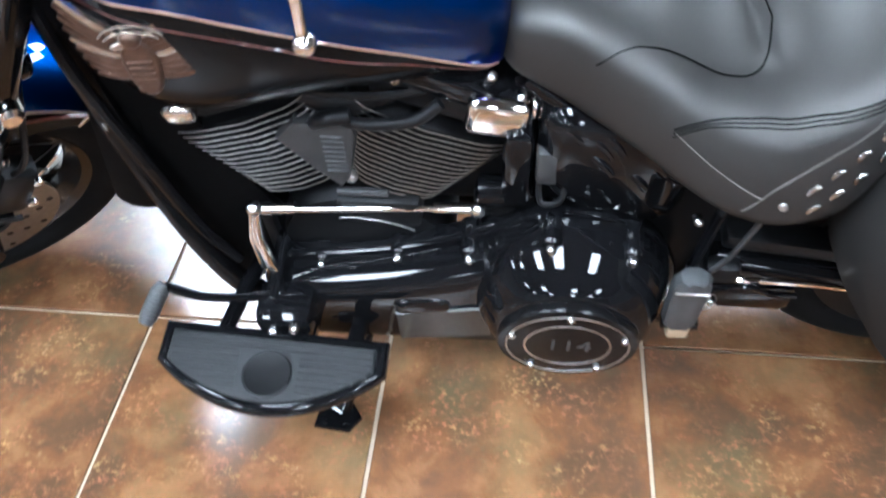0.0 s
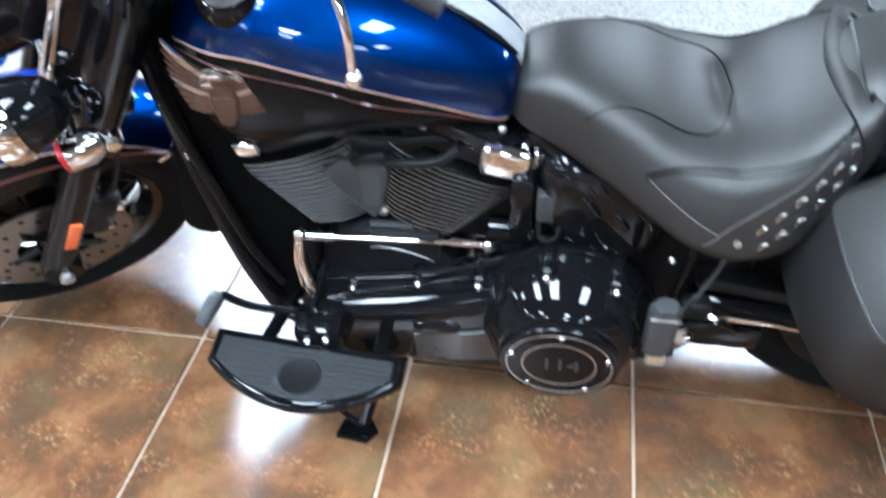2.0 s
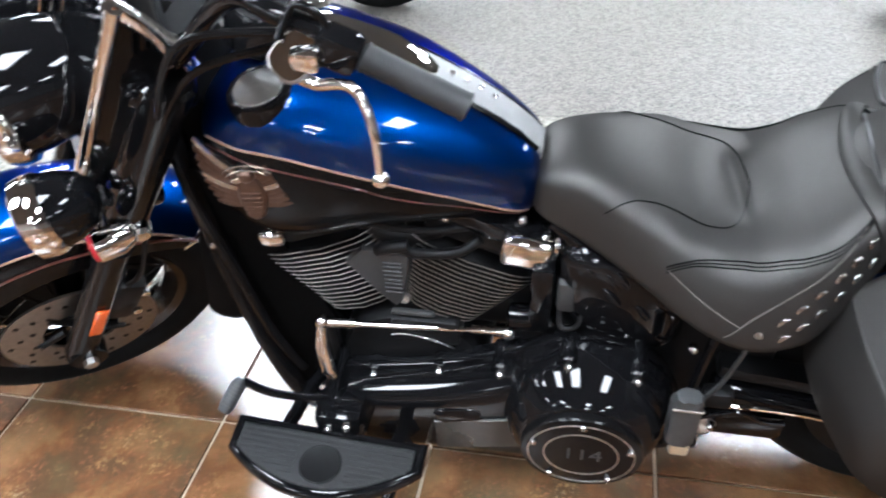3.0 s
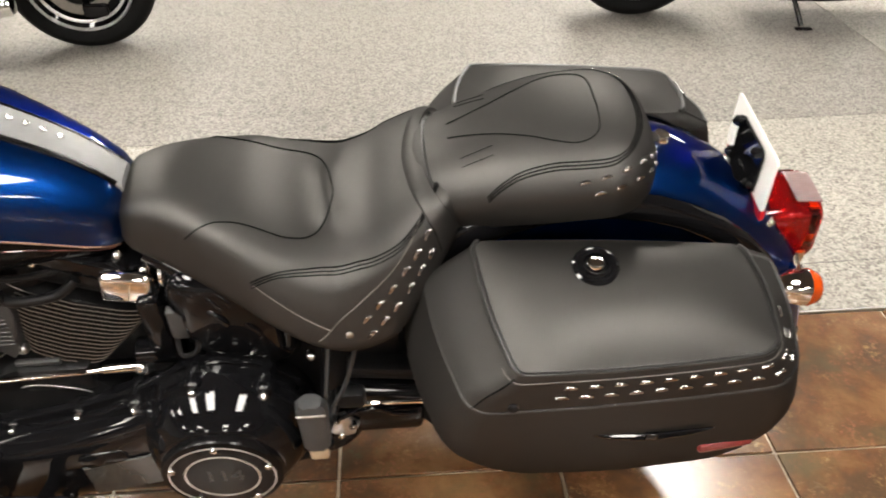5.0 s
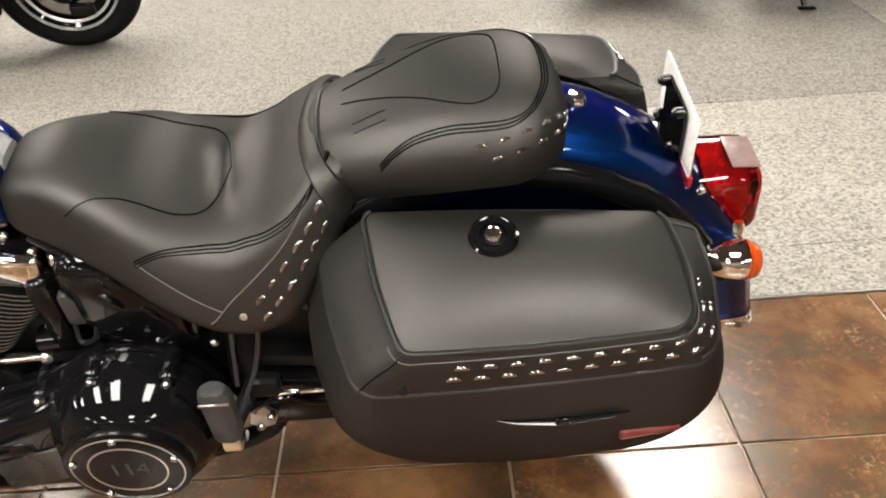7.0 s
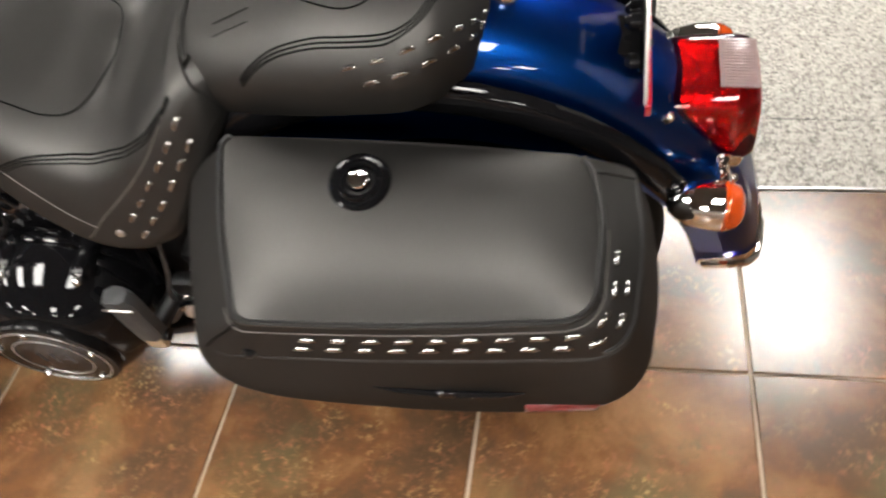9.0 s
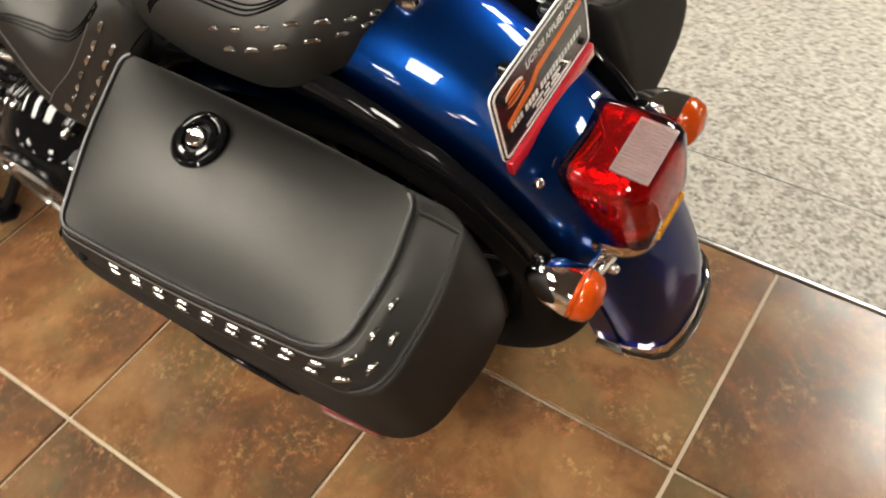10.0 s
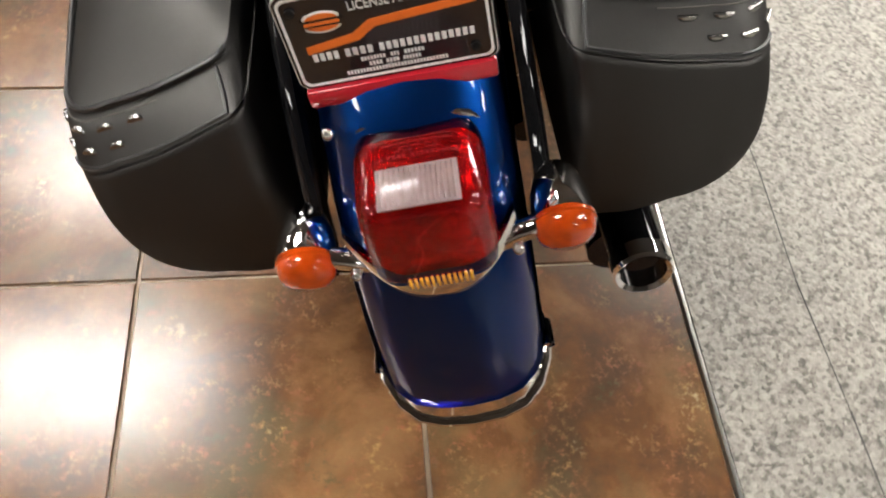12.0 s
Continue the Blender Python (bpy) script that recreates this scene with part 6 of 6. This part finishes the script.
part("peg_bracket", slab([(-0.026, -0.020), (-0.008, -0.034), (0.014, -0.030), (0.026, -0.007), (0.012, 0.010), (0.006, 0.024), (-0.010, 0.020)], 0.010, basis((-0.392, -0.158, 0.318), (1, 0, 0.1), (0, -1, 0.1)), 0.004), STEEL, bike, "cast light metal peg bracket")
for x, z in ((-0.402, 0.338), (-0.376, 0.318), (-0.398, 0.292)):
    bolt((x, -0.168, z), (0, -1, 0.1), bike, 0.0075, 0.009)
part("brake_pipe", tube(smooth_path([(-0.400, -0.175, 0.345), (-0.370, -0.180, 0.372), (-0.335, -0.178, 0.378), (-0.300, -0.172, 0.352), (-0.262, -0.168, 0.345)], 6), 0.0048, 8), BLACK, bike)
peg = part("passenger_peg", loft([[Vector((-0.432 + w * 0.026 * a, -0.225 + dy, 0.405 + h)) for a, dy in ((-1, 0.010), (-0.9, -0.006), (-0.5, -0.012), (0.5, -0.012), (0.9, -0.006), (1, 0.010), (0.6, 0.016), (-0.6, 0.016))] for w, h in ((0.80, -0.056), (0.92, -0.05), (1.0, 0.045), (0.95, 0.058), (0.7, 0.067), (0.3, 0.070))]), GREY_RUBBER, bike, "grey rubber passenger peg, folded up")
part("peg_band", box((-0.432, -0.2375, 0.453), (0.046, 0.003, 0.004), 0.001), STEEL, peg)
part("peg_clamp", box((-0.430, -0.222, 0.335), (0.032, 0.028, 0.034), 0.006), BRASS, peg, "pale metal clamp")
part("peg_pivot", tube([(-0.455, -0.222, 0.345), (-0.405, -0.222, 0.345)], 0.010, 12), BLACK, peg)
part("peg_mount", tube([(-0.43, -0.21, 0.345), (-0.40, -0.13, 0.36)], 0.014, 10), SATIN, peg)
part("rear_brake_line", tube(smooth_path([(-0.37, -0.16, 0.365), (-0.32, -0.165, 0.375), (-0.25, -0.16, 0.365), (-0.18, -0.15, 0.340)], 6), 0.0045, 8), CHROME, bike)
part("linkage_cover", box((-0.375, -0.155, 0.385), (0.05, 0.03, 0.04), 0.010), SATIN, bike)
# two plain boxes added as dark mass, so no floor shows through
part("seat_filler", box((-0.40, 0.0, 0.41), (0.24, 0.20, 0.36), 0.03), SATIN, bike, "black filler box under the seat")
part("cylinder_filler", box((-0.74, 0.0, 0.50), (0.20, 0.15, 0.20), 0.03), SATIN, bike, "black filler box behind the rear cylinder")

# --- exhaust on the far side ---
mf = part("muffler", tube([(-0.55, 0.20, 0.25), (-0.50, 0.205, 0.25), (0.10, 0.222, 0.30), (0.255, 0.226, 0.318), (0.275, 0.226, 0.320)], [0.030, 0.037, 0.037, 0.036, 0.034], 28), BLACK, bike, "black muffler with chrome tip")
part("tip", torus_lathe([(0.035, 0.0), (0.039, 0.004), (0.039, 0.026), (0.035, 0.030), (0.029, 0.026), (0.029, 0.0)], (0.262, 0.226, 0.319), (0.995, 0.005, 0.1), 32), CHROME, mf)
part("muffler", tube([(-0.40, 0.20, 0.165), (-0.35, 0.205, 0.165), (0.05, 0.215, 0.19), (0.17, 0.218, 0.198)], [0.035, 0.044, 0.044, 0.042], 24), BLACK, bike, "black muffler")
part("exhaust_pipe", tube(smooth_path([(-0.99, 0.10, 0.52), (-1.03, 0.16, 0.42), (-0.95, 0.19, 0.28), (-0.75, 0.195, 0.24), (-0.52, 0.20, 0.25)], 6), 0.024, 14), BLACK, bike)


# ---- the two motorcycles on the aggregate behind ----
def far_wheel(parent, at, R=0.325, w=0.14, rim=0.225, cast=7):
    wh = part("wheel", torus_lathe([(rim - 0.006, -w * 0.34), (rim + 0.002, -w * 0.42), (rim + 0.008, -w * 0.36), (rim + 0.008, w * 0.36), (rim + 0.002, w * 0.42), (rim - 0.006, w * 0.34)], at, (0, 1, 0), 64), RIM, parent, "wheel with bright polished lip")
    part("rim_barrel", torus_lathe([(rim - 0.034, -w * 0.20), (rim - 0.018, -w * 0.28), (rim - 0.006, -w * 0.34), (rim + 0.004, 0), (rim - 0.006, w * 0.34), (rim - 0.018, w * 0.28), (rim - 0.034, w * 0.20)], at, (0, 1, 0), 64), BLACK, wh, "black rim barrel")
    part("rim_step", torus_lathe([(rim - 0.036, -w * 0.22), (rim - 0.030, -w * 0.25), (rim - 0.024, -w * 0.26), (rim - 0.022, -w * 0.22)], at, (0, 1, 0), 64), RIM, wh, "bright inner step of the rim")
    prof = smooth_path([(r, h, 0) for r, h in tyre_profile(R, w, rim)], 3)
    part("tyre", torus_lathe([(p.x, p.y) for p in prof], at, (0, 1, 0), 80), RUBBER, wh, "black rubber tyre")
    at = Vector(at)
    part("hub", lathe([(0.02, -0.07), (0.05, -0.06), (0.05, 0.06), (0.02, 0.07)], at, (0, 1, 0), 24), RIM, wh)
    part("inner_guard", lathe([(0.0, 0.010), (rim - 0.032, 0.010), (rim - 0.030, 0.014), (0.0, 0.014)], at, (0, 1, 0), 48), SATIN, wh, "dark inner guard")
    for i in range(cast):
        a = 2 * math.pi * (i + 0.3) / cast
        part("spoke", tube([at + Vector((0.04 * math.cos(a), -0.01, 0.04 * math.sin(a))), at + Vector(((rim - 0.028) * math.cos(a), -0.01, (rim - 0.028) * math.sin(a)))], [0.024, 0.013], 8), BLACK, wh)
    part("brake_disc", torus_lathe([(0.10, -0.062), (0.145, -0.062), (0.145, -0.056), (0.10, -0.056)], at, (0, 1, 0), 48), DISC, wh)
    part("caliper", box(at + Vector((0.05, -0.06, -0.125)), (0.11, 0.05, 0.06), 0.014), BLACK, wh, "black brake caliper")
    return wh


fb1 = thing("motorcycle", "motorcycle with chrome wheel and mufflers, parked on the grey aggregate", "motorcycle", m=pose(-2.125, 2.265, 0.004, 10, 0, 4))
far_wheel(fb1, (0, 0, 0.325))
part("muffler", tube([(-0.95, -0.19, 0.22), (-0.9, -0.195, 0.22), (-0.26, -0.20, 0.31), (-0.24, -0.20, 0.312)], [0.03, 0.045, 0.046, 0.040], 24), CHROME, fb1, "chrome muffler")
part("swingarm", tube([(0, -0.11, 0.325), (-0.25, -0.12, 0.34), (-0.5, -0.12, 0.36)], 0.025, 12), BLACK, fb1)
part("swingarm", tube([(0, 0.11, 0.325), (-0.25, 0.12, 0.34), (-0.5, 0.12, 0.36)], 0.025, 12), BLACK, fb1)
part("fender", loft(fender_rings((0, 0, 0.325), 0.37, 0.37, 20, 150, 24, lambda t: 0.09, lambda t: 0.08)), BLACK, fb1, "black rear fender")
part("body", box((-0.75, 0, 0.48), (0.75, 0.26, 0.42), 0.08), SATIN, fb1, "dark engine and frame")
far_wheel(fb1, (-1.6, 0, 0.325))
part("fuel_tank", loft([[Vector((x, w * math.sin(a), 0.80 + h * math.cos(a))) for a in [2 * math.pi * i / 24 for i in range(24)]] for x, w, h in ((-1.15, 0.08, 0.06), (-1.05, 0.14, 0.11), (-0.8, 0.13, 0.1), (-0.62, 0.06, 0.05))]), BLACK, fb1)
part("fork", tube([(-1.6, -0.10, 0.325), (-1.22, -0.10, 0.98)], 0.03, 12), CHROME, fb1)
part("fork", tube([(-1.6, 0.10, 0.325), (-1.22, 0.10, 0.98)], 0.03, 12), CHROME, fb1)
part("seat", box((-0.35, 0, 0.70), (0.55, 0.24, 0.09), 0.04), LEATHER, fb1)

fb2 = thing("motorcycle", "dark motorcycle on its side stand, parked on the grey aggregate", "motorcycle", m=pose(0.412, 2.425, 0.004, 10, 0, -6))
far_wheel(fb2, (0, 0, 0.325))
far_wheel(fb2, (1.6, 0, 0.325))
part("fork", tube([(0, -0.10, 0.325), (0.38, -0.10, 0.98)], 0.03, 12), BLACK, fb2)
part("fork", tube([(0, 0.10, 0.325), (0.38, 0.10, 0.98)], 0.03, 12), BLACK, fb2)
part("fender", loft(fender_rings((0, 0, 0.325), 0.36, 0.36, 40, 150, 24, lambda t: 0.08, lambda t: 0.07)), BLACK, fb2)
part("engine", box((0.80, 0, 0.45), (0.62, 0.28, 0.50), 0.07), SATIN, fb2, "dark engine and frame")
part("frame", tube(smooth_path([(0.40, -0.10, 0.8), (0.46, -0.12, 0.3), (0.6, -0.13, 0.16), (1.1, -0.13, 0.16), (1.3, -0.12, 0.32), (1.6, -0.11, 0.325)], 6), 0.02, 12), BLACK, fb2)
part("fuel_tank", loft([[Vector((x, w * math.sin(a), 0.80 + h * math.cos(a))) for a in [2 * math.pi * i / 24 for i in range(24)]] for x, w, h in ((0.45, 0.08, 0.06), (0.55, 0.14, 0.11), (0.8, 0.13, 0.1), (0.98, 0.06, 0.05))]), BLACK, fb2)
part("seat", box((1.25, 0, 0.70), (0.55, 0.24, 0.09), 0.04), LEATHER, fb2)
st2 = part("side_stand", tube([(0.68, -0.13, 0.24), (0.715, -0.19, 0.15), (0.745, -0.262, 0.066)], 0.012, 10), BLACK, fb2)
part("stand_foot", box((0.757, -0.268, 0.0545), (0.075, 0.035, 0.008), 0.003, Matrix.Rotation(math.radians(-10), 4, "X")), BLACK, st2)

# ---- floor tiles ----
tile_mesh = finish("tile", box((0, 0, -0.005), (T - 0.007, T - 0.007, 0.010), 0.0012, None, 1), TILE)
for gx in range(-14, 9):
    for gy in range(-11, 0):
        ob = new("tile", tile_mesh)
        ob.parent = floor
        ob.matrix_basis = pose((gx + 0.5) * T, (gy + 0.5) * T, 0.0, 0, 0, 90 * ((gx * 7 + gy * 3) % 4))

# the tiles further off, joined
verts, faces = [], []
for gx in range(int(X0 / T), int(X1 / T)):
    for gy in range(int(Y0 / T), 0):
        if -14 <= gx < 9 and gy >= -11:
            continue
        k, x, y, h = len(verts), (gx + 0.5) * T, (gy + 0.5) * T, T / 2 - 0.0035
        for z, q in ((-0.006, h), (-0.001, h), (0.0, h - 0.001)):
            verts += [(x - q, y - q, z), (x + q, y - q, z), (x + q, y + q, z), (x - q, y + q, z)]
        for a in (0, 4):
            faces += [(k + a + i, k + a + (i + 1) % 4, k + a + 4 + (i + 1) % 4, k + a + 4 + i) for i in range(4)]
        faces.append((k + 8, k + 9, k + 10, k + 11))
me = bpy.data.meshes.new("far_tiles")
me.from_pydata(verts, [], faces)
me.materials.append(TILE)
far = new("far_tiles", me)
far.parent = floor
tagged(far, "brown slate-look tiles further off", kind="stuff")
